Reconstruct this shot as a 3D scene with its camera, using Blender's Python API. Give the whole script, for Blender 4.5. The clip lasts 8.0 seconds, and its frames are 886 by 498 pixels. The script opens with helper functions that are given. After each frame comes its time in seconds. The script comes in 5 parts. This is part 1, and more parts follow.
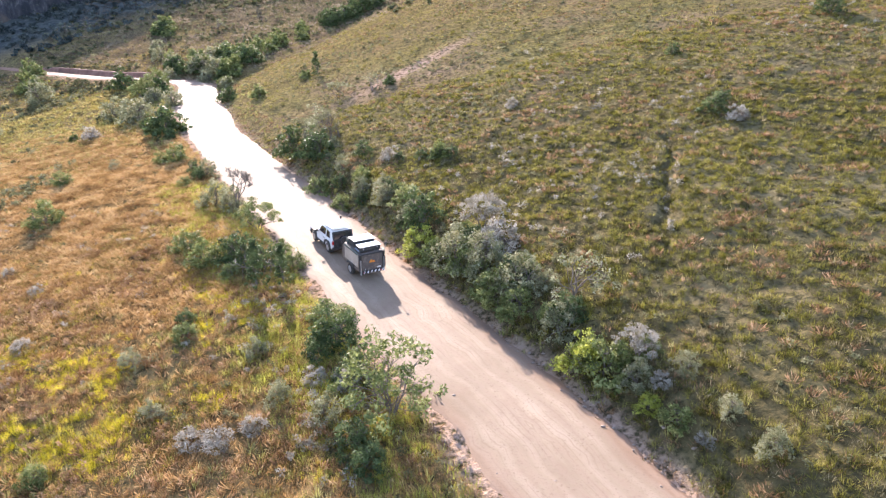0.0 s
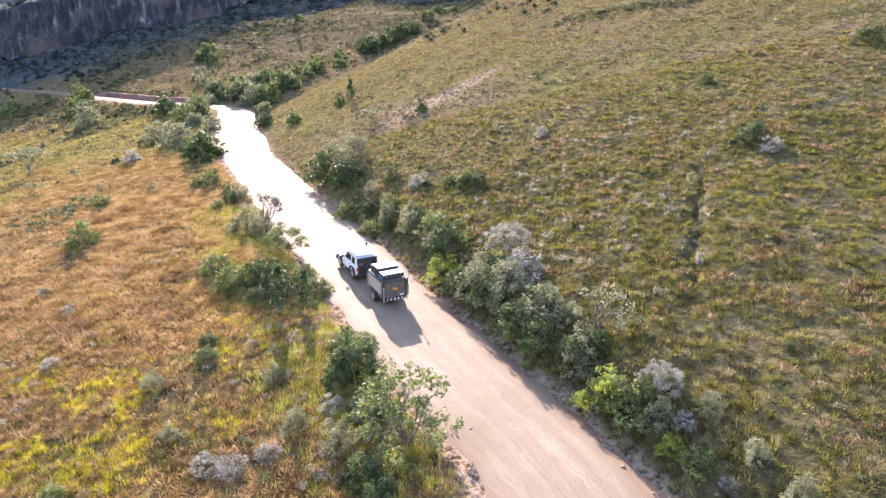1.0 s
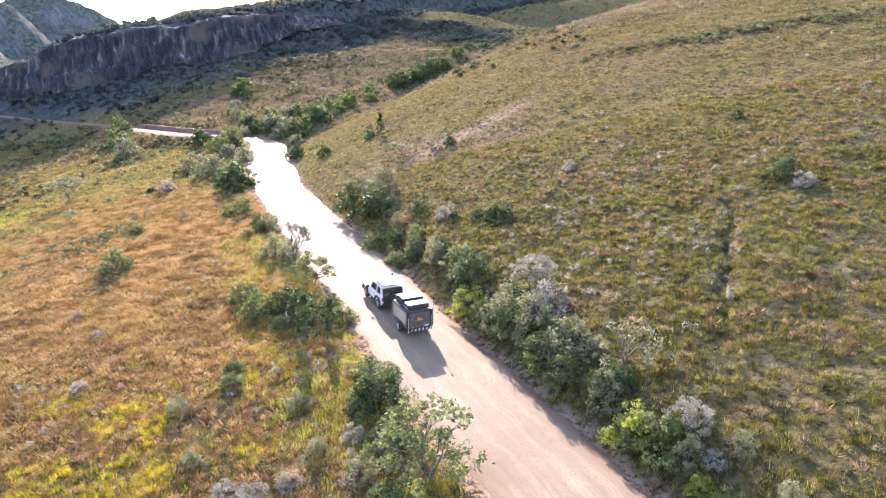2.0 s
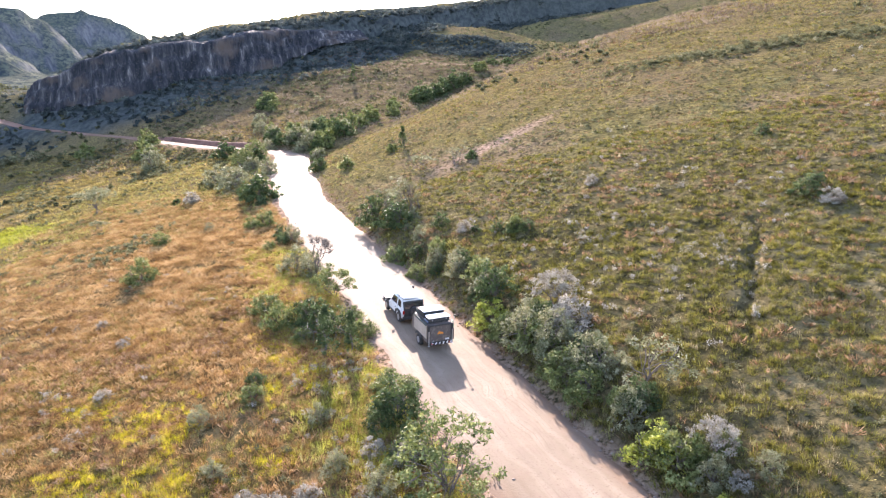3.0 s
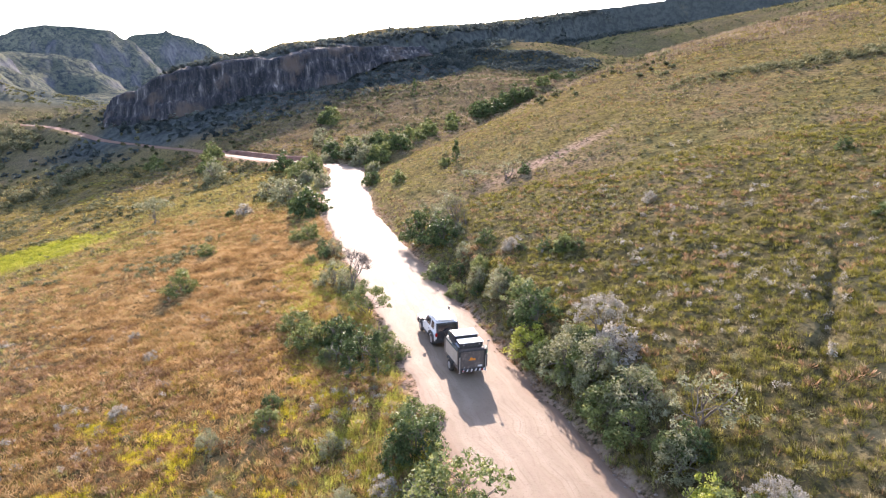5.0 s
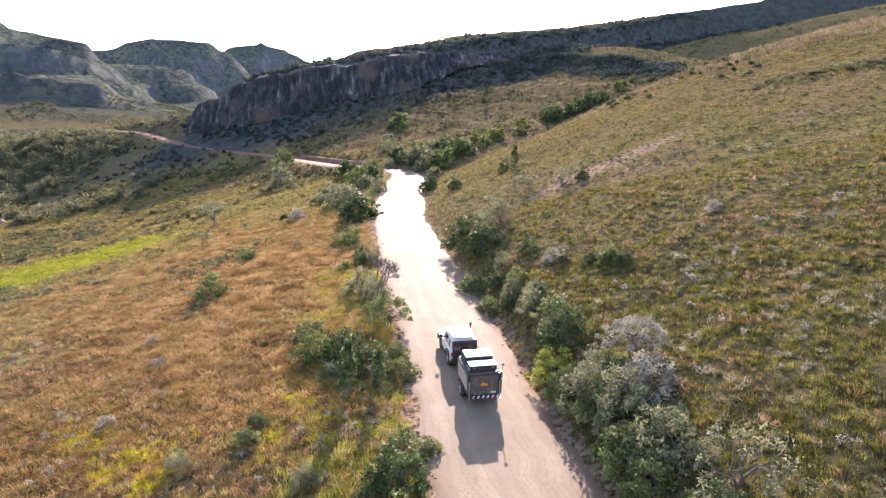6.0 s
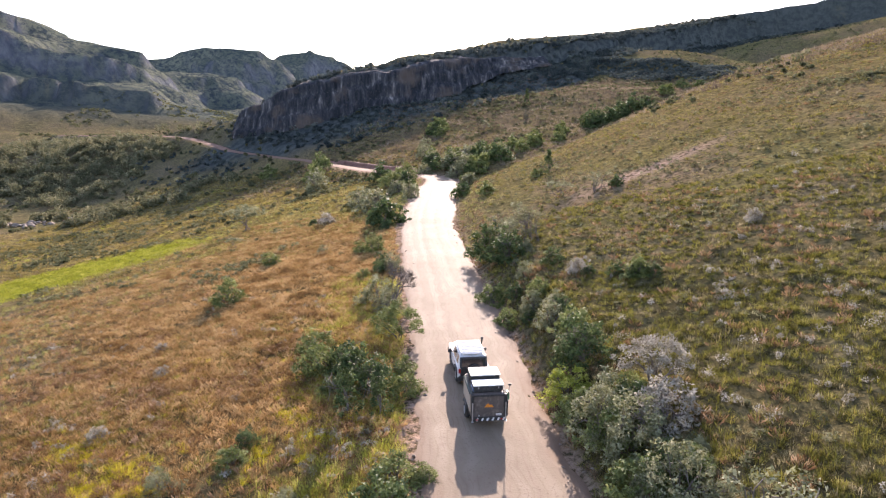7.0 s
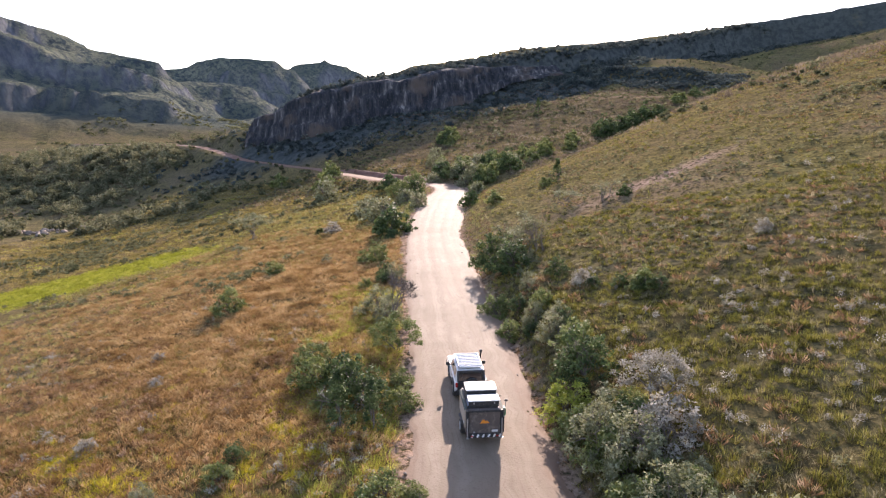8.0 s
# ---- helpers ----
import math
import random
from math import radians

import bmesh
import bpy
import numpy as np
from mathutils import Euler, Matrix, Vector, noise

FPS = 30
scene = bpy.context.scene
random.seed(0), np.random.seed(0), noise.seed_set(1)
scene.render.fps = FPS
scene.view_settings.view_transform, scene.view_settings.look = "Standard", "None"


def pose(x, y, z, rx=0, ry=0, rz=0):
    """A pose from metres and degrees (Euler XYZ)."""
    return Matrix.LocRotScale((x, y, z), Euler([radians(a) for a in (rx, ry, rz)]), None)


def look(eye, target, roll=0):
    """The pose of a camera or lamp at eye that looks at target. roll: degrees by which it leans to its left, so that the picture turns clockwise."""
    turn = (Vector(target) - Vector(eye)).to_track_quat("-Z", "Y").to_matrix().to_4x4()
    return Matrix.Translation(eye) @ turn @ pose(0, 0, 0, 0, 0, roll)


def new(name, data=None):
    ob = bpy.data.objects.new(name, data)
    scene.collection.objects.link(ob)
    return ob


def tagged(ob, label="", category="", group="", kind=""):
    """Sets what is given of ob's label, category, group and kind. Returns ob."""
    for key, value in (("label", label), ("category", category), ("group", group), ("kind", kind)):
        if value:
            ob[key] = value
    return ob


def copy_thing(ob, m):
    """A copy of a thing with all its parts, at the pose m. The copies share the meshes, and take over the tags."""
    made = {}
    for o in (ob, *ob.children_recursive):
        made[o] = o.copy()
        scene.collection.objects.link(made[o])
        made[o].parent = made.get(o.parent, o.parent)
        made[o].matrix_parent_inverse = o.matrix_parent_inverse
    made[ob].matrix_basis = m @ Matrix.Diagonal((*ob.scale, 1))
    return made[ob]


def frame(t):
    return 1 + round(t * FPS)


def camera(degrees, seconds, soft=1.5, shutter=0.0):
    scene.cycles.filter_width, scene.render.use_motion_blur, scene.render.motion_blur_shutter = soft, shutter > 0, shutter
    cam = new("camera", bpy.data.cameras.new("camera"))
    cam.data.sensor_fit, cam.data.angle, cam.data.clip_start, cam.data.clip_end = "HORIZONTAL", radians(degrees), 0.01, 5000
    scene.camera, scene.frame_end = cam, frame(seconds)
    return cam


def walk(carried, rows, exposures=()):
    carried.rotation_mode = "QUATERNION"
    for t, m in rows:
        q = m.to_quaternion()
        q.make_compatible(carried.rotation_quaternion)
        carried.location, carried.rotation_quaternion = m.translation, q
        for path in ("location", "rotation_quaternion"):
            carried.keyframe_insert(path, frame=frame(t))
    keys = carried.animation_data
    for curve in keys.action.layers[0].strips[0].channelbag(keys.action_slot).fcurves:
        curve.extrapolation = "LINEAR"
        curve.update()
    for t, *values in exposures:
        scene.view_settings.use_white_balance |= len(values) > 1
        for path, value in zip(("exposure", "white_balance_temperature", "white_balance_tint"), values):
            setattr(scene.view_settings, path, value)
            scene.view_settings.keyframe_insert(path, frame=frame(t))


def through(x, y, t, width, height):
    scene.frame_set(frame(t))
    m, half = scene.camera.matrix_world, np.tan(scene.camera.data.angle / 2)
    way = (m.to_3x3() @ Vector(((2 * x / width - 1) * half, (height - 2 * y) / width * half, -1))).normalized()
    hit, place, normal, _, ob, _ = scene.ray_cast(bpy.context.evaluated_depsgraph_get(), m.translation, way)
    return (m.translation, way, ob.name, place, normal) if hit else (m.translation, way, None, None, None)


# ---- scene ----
cam = camera(68.6, 8.0, soft=1.2)
METRES, EYE, TILT, LEAN, TURN = 16.0, 17.0, -20.0, 0.25, 0.0
ROWS = [
    (0.0, 0.0, 0.0, 0.0, -0.0, 0.0, -0.0),
    (0.5, 0.0323, 0.011, 0.0176, 1.67, 0.41, -0.62),
    (1.0, 0.0433, 0.0117, 0.0201, 2.94, 2.12, -1.21),
    (1.5, 0.0503, 0.0131, 0.0125, 4.19, 3.83, -1.74),
    (3.0, 0.0455, 0.0154, 0.0103, 7.01, 6.09, -2.94),
    (3.5, 0.0437, 0.0153, 0.0137, 7.79, 6.47, -3.27),
    (4.0, 0.0462, 0.0294, 0.0138, 8.59, 6.87, -3.57),
    (5.5, 0.2181, 0.401, 0.0856, 15.62, 7.16, -5.98),
    (6.0, 0.3084, 0.5736, 0.1199, 19.34, 7.1, -7.18),
    (6.5, 0.3593, 0.6973, 0.1482, 21.97, 7.07, -8.01),
    (7.0, 0.3795, 0.764, 0.1713, 23.17, 7.1, -8.38),
    (7.5, 0.3937, 0.8067, 0.1849, 23.79, 7.34, -8.59),
    (8.0, 0.4079, 0.8423, 0.1924, 24.31, 7.72, -8.76),
]
walk(cam, [(t, pose(0, 0, EYE, TILT, LEAN, TURN) @ pose(METRES * x, METRES * y, METRES * z, 90 + pitch, roll, yaw)) for t, x, y, z, yaw, pitch, roll in ROWS],
     exposures=[(0, 2.45, 6750, 24), (1.5, 2.51, 6750, 24), (4.0, 2.45, 6900, 25), (5.5, 2.18, 7050, 26), (7.0, 1.86, 7050, 26), (8.0, 1.69, 7050, 26)])

# ---- sky and sun: a low sun ahead, a little to the left of the road ----
SUN_UP, SUN_LEFT = 23.0, 17.0
world = bpy.data.worlds.new("sky")
scene.world = world
world.use_nodes = True
sky = world.node_tree.nodes.new("ShaderNodeTexSky")
sky.sky_type, sky.sun_disc = "NISHITA", False
sky.sun_elevation, sky.sun_rotation = radians(SUN_UP), radians(-SUN_LEFT)
sky.altitude, sky.air_density, sky.dust_density = 1100, 1.0, 1.2
world.node_tree.nodes["Background"].inputs["Strength"].default_value = 0.15
world.node_tree.links.new(sky.outputs["Color"], world.node_tree.nodes["Background"].inputs["Color"])
sun = new("sun", bpy.data.lights.new("sun", "SUN"))
sun.data.energy, sun.data.angle, sun.data.color = 3.4, radians(0.55), (1.0, 0.93, 0.82)
sun.matrix_world = look((-150 * math.sin(radians(SUN_LEFT)), 150 * math.cos(radians(SUN_LEFT)), 150 * math.tan(radians(SUN_UP))), (0, 0, 0))

# ---- materials ----
def tree_of(name):
    m = bpy.data.materials.new(name)
    m.use_nodes = True
    t = m.node_tree
    t.nodes.clear()
    out = t.nodes.new("ShaderNodeOutputMaterial")
    return m, t, out


def node(t, kind, ins=None, **props):
    n = t.nodes.new(kind)
    for k, v in props.items():
        give(n, k, v)
    for k, v in (ins or {}).items():
        if isinstance(v, bpy.types.NodeSocket):
            t.links.new(v, n.inputs[k])
        else:
            n.inputs[k].default_value = v
    return n


def give(n, k, v):
    if k == "op":
        n.operation = v
    elif k == "blend":
        n.blend_type = v
    elif k == "kind":
        n.data_type = v
    elif k == "attr":
        n.attribute_name = v


def place(t, own=False):
    return t.nodes.new("ShaderNodeTexCoord").outputs["Object"] if own else t.nodes.new("ShaderNodeNewGeometry").outputs["Position"]


def noise_of(t, where, size, detail=4.0, rough=0.6):
    return node(t, "ShaderNodeTexNoise", {"Vector": where, "Scale": 1 / size, "Detail": detail, "Roughness": rough}).outputs["Fac"]


def ramp(t, fac, stops):
    n = t.nodes.new("ShaderNodeValToRGB")
    e = n.color_ramp.elements
    while len(e) < len(stops):
        e.new(0.5)
    for i, (p, c) in enumerate(stops):
        e[i].position, e[i].color = p, (*c, 1)
    t.links.new(fac, n.inputs["Fac"])
    return n.outputs["Color"]


def mix(t, fac, a, b, blend="MIX"):
    n = t.nodes.new("ShaderNodeMix")
    n.data_type, n.blend_type = "RGBA", blend
    for sock, v in ((n.inputs[0], fac), (n.inputs[6], a), (n.inputs[7], b)):
        if isinstance(v, bpy.types.NodeSocket):
            t.links.new(v, sock)
        elif isinstance(v, tuple):
            sock.default_value = (*v, 1)
        else:
            sock.default_value = v
    return n.outputs[2]


def band(t, fac, low, high):
    n = t.nodes.new("ShaderNodeMapRange")
    n.inputs[1].default_value, n.inputs[2].default_value = low, high
    t.links.new(fac, n.inputs[0])
    return n.outputs[0]


def solid(name, stops, size=0.5, rough=0.8, bump=0.3, fine=0.05, metal=0.0, own=True, wear=None, coat=0.0):
    """A surface whose colour drifts at one scale and is grained at another."""
    m, t, out = tree_of(name)
    p = place(t, own)
    c = ramp(t, noise_of(t, p, size), stops)
    g = noise_of(t, p, fine, 3)
    c = mix(t, 0.35, c, ramp(t, g, [(0.3, (0.35, 0.35, 0.35)), (0.7, (0.72, 0.72, 0.72))]), "OVERLAY")
    if wear:
        c = mix(t, band(t, noise_of(t, p, size * 0.6, 6, 0.7), 0.52, 0.66), c, wear)
    b = node(t, "ShaderNodeBump", {"Height": g, "Strength": bump, "Distance": fine * 0.4})
    s = node(t, "ShaderNodeBsdfPrincipled", {"Base Color": c, "Roughness": rough, "Metallic": metal, "Normal": b.outputs[0], "Coat Weight": coat})
    t.links.new(s.outputs[0], out.inputs[0])
    return m


def leafy(name, stops, size=1.5, through=0.4, rough=0.55, gloss=0.25, each=0.3):
    """Leaves and blades: each one differs, stands differ too, and light comes through."""
    m, t, out = tree_of(name)
    g = t.nodes.new("ShaderNodeNewGeometry")
    n = noise_of(t, g.outputs["Position"], size, 3)
    own = node(t, "ShaderNodeMath", {0: g.outputs["Random Per Island"], 1: each}, op="MULTIPLY").outputs[0]
    stand = node(t, "ShaderNodeMath", {0: band(t, n, 0.32, 0.68), 1: 1 - each}, op="MULTIPLY").outputs[0]
    both = node(t, "ShaderNodeMath", {0: own, 1: stand}, op="ADD")
    c = ramp(t, both.outputs[0], stops)
    d = node(t, "ShaderNodeBsdfPrincipled", {"Base Color": c, "Roughness": rough, "Specular IOR Level": gloss})
    u = node(t, "ShaderNodeBsdfTranslucent", {"Color": c})
    s = node(t, "ShaderNodeMixShader", {0: through, 1: d.outputs[0], 2: u.outputs[0]})
    t.links.new(s.outputs[0], out.inputs[0])
    return m


def ground_material():
    m, t, out = tree_of("grassland_soil")
    p = place(t)
    cover = node(t, "ShaderNodeAttribute", attr="cover")
    sep = node(t, "ShaderNodeSeparateColor", {0: cover.outputs["Color"]})
    big, mid, small = noise_of(t, p, 14, 5), noise_of(t, p, 2.6, 5, 0.65), noise_of(t, p, 0.5, 4, 0.7)
    green = mix(t, band(t, mid, 0.38, 0.62), (0.056, 0.05, 0.025), (0.125, 0.108, 0.05))
    green = mix(t, band(t, big, 0.45, 0.62), green, (0.16, 0.132, 0.07))
    upper = mix(t, band(t, mid, 0.36, 0.64), (0.12, 0.102, 0.045), (0.215, 0.178, 0.07))
    upper = mix(t, band(t, big, 0.46, 0.62), upper, (0.20, 0.145, 0.082))
    green = mix(t, band(t, node(t, "ShaderNodeSeparateXYZ", {0: p}).outputs[1], 58, 84), green, upper)
    # Golden ground is darkened to paint in the shade between the stems.
    gold = mix(t, band(t, mid, 0.35, 0.65), (0.15, 0.094, 0.04), (0.245, 0.158, 0.068))
    gold = mix(t, band(t, big, 0.5, 0.66), gold, (0.15, 0.115, 0.045))
    c = mix(t, sep.outputs[0], green, gold)
    lush = mix(t, mid, (0.16, 0.21, 0.03), (0.26, 0.27, 0.05))
    c = mix(t, sep.outputs[1], c, lush)
    rock = mix(t, band(t, small, 0.35, 0.65), (0.24, 0.15, 0.10), (0.38, 0.27, 0.20))
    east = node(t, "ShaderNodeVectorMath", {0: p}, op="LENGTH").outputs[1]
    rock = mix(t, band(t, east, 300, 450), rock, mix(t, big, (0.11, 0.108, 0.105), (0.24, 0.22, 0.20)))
    c = mix(t, sep.outputs[2], c, rock)
    c = mix(t, band(t, small, 0.52, 0.36), c, (0.05, 0.045, 0.022))
    far = noise_of(t, p, 30, 6, 0.7)
    # Scrub's dark tone, bluish to paint in the mountain's shade and haze.
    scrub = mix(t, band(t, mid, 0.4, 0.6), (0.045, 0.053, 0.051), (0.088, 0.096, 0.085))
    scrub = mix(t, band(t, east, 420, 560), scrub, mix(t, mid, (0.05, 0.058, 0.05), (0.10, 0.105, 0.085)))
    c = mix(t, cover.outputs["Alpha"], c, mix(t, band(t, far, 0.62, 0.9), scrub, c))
    # Far slopes, scrub spots and rocks are tinted grey-blue to paint in haze.
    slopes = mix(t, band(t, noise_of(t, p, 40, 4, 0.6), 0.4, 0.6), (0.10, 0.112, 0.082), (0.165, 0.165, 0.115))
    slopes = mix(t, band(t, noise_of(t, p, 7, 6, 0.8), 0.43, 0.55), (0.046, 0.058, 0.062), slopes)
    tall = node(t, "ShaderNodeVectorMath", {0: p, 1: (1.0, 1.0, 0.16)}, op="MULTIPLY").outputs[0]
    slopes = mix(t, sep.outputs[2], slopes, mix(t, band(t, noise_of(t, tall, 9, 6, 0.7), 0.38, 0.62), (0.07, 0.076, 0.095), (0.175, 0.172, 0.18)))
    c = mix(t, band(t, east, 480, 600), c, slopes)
    h = node(t, "ShaderNodeMath", {0: mid, 1: small}, op="ADD")
    b = node(t, "ShaderNodeBump", {"Height": h.outputs[0], "Strength": 0.9, "Distance": 0.35})
    crag = node(t, "ShaderNodeMath", {0: noise_of(t, p, 22, 8, 0.7), 1: band(t, east, 350, 600)}, op="MULTIPLY")
    b = node(t, "ShaderNodeBump", {"Height": crag.outputs[0], "Strength": 0.8, "Distance": 7.0, "Normal": b.outputs[0]})
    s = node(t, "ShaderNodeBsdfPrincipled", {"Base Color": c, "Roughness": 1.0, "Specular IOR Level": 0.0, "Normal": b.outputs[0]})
    t.links.new(s.outputs[0], out.inputs[0])
    return m


def road_material():
    m, t, out = tree_of("packed_sandy_earth")
    p = place(t)
    lane = node(t, "ShaderNodeAttribute", attr="lane").outputs["Fac"]
    big, mid, small = noise_of(t, p, 5, 4), noise_of(t, p, 0.9, 5), noise_of(t, p, 0.12, 3)
    c = ramp(t, big, [(0.3, (0.183, 0.131, 0.085)), (0.55, (0.233, 0.176, 0.12)), (0.75, (0.278, 0.219, 0.154))])
    c = mix(t, band(t, mid, 0.52, 0.75), c, (0.21, 0.145, 0.10))
    c = mix(t, band(t, lane, 0.72, 1.02), c, (0.20, 0.125, 0.082))
    w = node(t, "ShaderNodeMath", {0: lane, 1: 17.0}, op="MULTIPLY").outputs[0]
    rut = node(t, "ShaderNodeMath", {0: w}, op="SINE").outputs[0]
    rut = node(t, "ShaderNodeMath", {0: rut, 1: big}, op="MULTIPLY").outputs[0]
    c = mix(t, node(t, "ShaderNodeMath", {0: band(t, rut, -0.1, -0.55), 1: 0.24}, op="MULTIPLY").outputs[0], c, (0.33, 0.262, 0.20))
    c = mix(t, band(t, rut, 0.2, 0.7), c, (0.225, 0.162, 0.114))
    line = node(t, "ShaderNodeMath", {0: node(t, "ShaderNodeMath", {0: lane, 1: 71.0}, op="MULTIPLY").outputs[0]}, op="SINE").outputs[0]
    line = node(t, "ShaderNodeMath", {0: line, 1: noise_of(t, p, 2.4, 4)}, op="MULTIPLY").outputs[0]
    c = mix(t, node(t, "ShaderNodeMath", {0: band(t, line, 0.4, 0.6), 1: 0.42}, op="MULTIPLY").outputs[0], c, (0.165, 0.11, 0.072))
    c = mix(t, band(t, small, 0.57, 0.72), c, (0.165, 0.115, 0.078))
    east = node(t, "ShaderNodeSeparateXYZ", {0: p}).outputs[0]
    # Red earth past the bend, darkened further to paint the mountain's shade on it.
    c = mix(t, band(t, east, -50, -60), c, mix(t, mid, (0.13, 0.062, 0.037), (0.21, 0.11, 0.066)))
    h = node(t, "ShaderNodeMath", {0: mid, 1: small}, op="ADD")
    b = node(t, "ShaderNodeBump", {"Height": h.outputs[0], "Strength": 0.3, "Distance": 0.06})
    s = node(t, "ShaderNodeBsdfPrincipled", {"Base Color": c, "Roughness": 0.78, "Specular IOR Level": 0.17, "Normal": b.outputs[0]})
    t.links.new(s.outputs[0], out.inputs[0])
    return m


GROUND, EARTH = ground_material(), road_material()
# ---- the lie of the land ----
ROAD = [(38, -60, -5.0), (24, -22, -3.6), (14, 4, -2.5), (6.1, 21.5, -1.7), (3.4, 27.3, -1.45), (-1.2, 35, -1.1), (-6.8, 45, -0.67), (-11.3, 53.5, -0.3),
        (-15.8, 61.5, 0.05), (-22.6, 73.5, 0.58), (-32, 90.5, 1.3), (-39.7, 107.5, 2.1), (-46.2, 123.5, 2.8), (-50, 134.5, 3.3), (-56.5, 141.5, 3.6),
        (-65.6, 146.5, 3.55), (-77, 153, 3.2), (-89, 162, 3.0), (-102, 171, 3.0), (-120, 183.5, 3.2), (-134.5, 190, 3.3), (-150, 197, 3.7), (-169, 204, 4.4),
        (-181.5, 209.6, 5.8), (-194, 215, 7.2), (-210, 221, 8.5), (-236, 227, 9.1), (-275, 236, 8.6), (-330, 250, 8.0)]


def spline(points, step=0.6):
    """A smooth line through the points, evenly dense."""
    p = np.array(points, float)
    p = np.vstack([2 * p[0] - p[1], p, 2 * p[-1] - p[-2]])
    out = []
    for i in range(1, len(p) - 2):
        n = max(2, int(np.linalg.norm(p[i + 1][:2] - p[i][:2]) / step))
        u = np.linspace(0, 1, n, endpoint=False)[:, None]
        a, b, c, d = p[i - 1], p[i], p[i + 1], p[i + 2]
        out.append(0.5 * (2 * b + (c - a) * u + (2 * a - 5 * b + 4 * c - d) * u ** 2 + (3 * b - a - 3 * c + d) * u ** 3))
    return np.vstack(out + [p[-2:-1]])


ROADLINE = spline(ROAD, 1.0)


def smooth(a, b, x):
    u = np.clip((x - a) / (b - a), 0, 1)
    return u * u * (3 - 2 * u)


def to_road(x, y):
    """Distance to the road's middle (right side positive) and the road's height there."""
    x, y = np.asarray(x, float), np.asarray(y, float)
    d, z = np.full(x.size, 99.0), np.zeros(x.size)
    xf, yf = x.ravel(), y.ravel()
    near = np.where((yf < 300) & (xf < 70) & (xf > -360))[0]
    t = np.gradient(ROADLINE[:, :2], axis=0)
    t /= np.linalg.norm(t, axis=1)[:, None]
    for k in range(0, near.size, 20000):
        i = near[k:k + 20000]
        dx, dy = xf[i, None] - ROADLINE[None, :, 0], yf[i, None] - ROADLINE[None, :, 1]
        j = np.argmin(dx * dx + dy * dy, axis=1)
        r = np.arange(i.size)
        d[i] = t[j, 1] * dx[r, j] - t[j, 0] * dy[r, j]
        along = np.abs(t[j, 0] * dx[r, j] + t[j, 1] * dy[r, j])
        d[i] = np.where(along > 3, 99, d[i])
        z[i] = ROADLINE[j, 2]
    return d.reshape(x.shape), z.reshape(x.shape)


def waves(x, y, size, seed, octaves=4):
    """Smooth value noise, about -1 to 1, with features of that size."""
    total, gain = np.zeros(np.shape(x)), 1.0
    for o in range(octaves):
        u, v = np.asarray(x) / size + seed * 17.3 + o * 5.7, np.asarray(y) / size - seed * 9.1 + o * 3.3
        i, j = np.floor(u), np.floor(v)
        f, g = u - i, v - j
        f, g = f * f * (3 - 2 * f), g * g * (3 - 2 * g)

        def h(a, b):
            s = np.sin(a * 127.1 + b * 311.7 + seed * 74.7) * 43758.5453
            return 2 * (s - np.floor(s)) - 1
        total = total + gain * ((h(i, j) * (1 - f) + h(i + 1, j) * f) * (1 - g) + (h(i, j + 1) * (1 - f) + h(i + 1, j + 1) * f) * g)
        size, gain = size * 0.47, gain * 0.5
    return total * 0.6


def right_hill(x, y):
    """The grassy hill beside the road, rounding off towards the valley behind it."""
    u, v = np.clip(x, -80, 115) / 50, (np.minimum(y, 330) - 60) / 50
    z = 3.75 + 12.02 * u + 9.31 * v - 2.55 * u * u + 1.51 * u * v + 0.72 * v * v
    brow = 130.5 + np.interp(x, [-28, -17, -8, 5], [2, 13, 21, 26])
    z = z - 0.172 * 12 * np.logaddexp(0, (y + 0.02 * x - brow) / 12)
    return z - 0.20 * 10 * np.logaddexp(0, (y - 0.25 * x - 186) / 10)


def left_land(x, y):
    """The slope below the road, the valley, and the land that climbs to the table mountain."""
    u, v = (np.clip(x, -240, 60) + 50) / 60, (np.clip(y, -40, 235) - 90) / 60
    z = (-0.7 + 5.83 * v + 0.62 * v ** 2 + 0.52 * v ** 3 + 9.39 * u - 2.1 * u * v - 0.46 * u * v ** 2
         - 4.3 * u ** 2 + 0.8 * u ** 2 * v - 0.83 * u ** 3)
    z = z + 0.17 * np.clip(y - 235, 0, 190) * smooth(-90, -50, x)
    z = z - 3.5 * np.exp(-((x + 20) / 36) ** 2 - ((y - 276) / 20) ** 2)
    floor = -15 + 0.035 * np.maximum(0, y - 150)
    return floor + 2.5 * np.logaddexp(0, (z - floor) / 2.5)


FRONT = [(-215, 290), (-190, 240), (-176, 225), (-164, 225), (-151, 229), (-130, 243), (-113, 258), (-97, 281), (-80, 304), (-65, 334), (-54, 368), (-35, 405), (0, 445), (60, 470), (130, 470),
         (220, 450), (330, 410), (480, 340)]
TOPS = ([-215, -190, -176, -163, -148, -125, -108, -92, -76, -62, -52, -35, 0, 60, 130, 220, 480],
        [13, 16, 20.5, 28.5, 33.5, 38, 42.2, 47, 52.2, 56, 60.5, 66.5, 77.5, 88, 98, 105, 110])


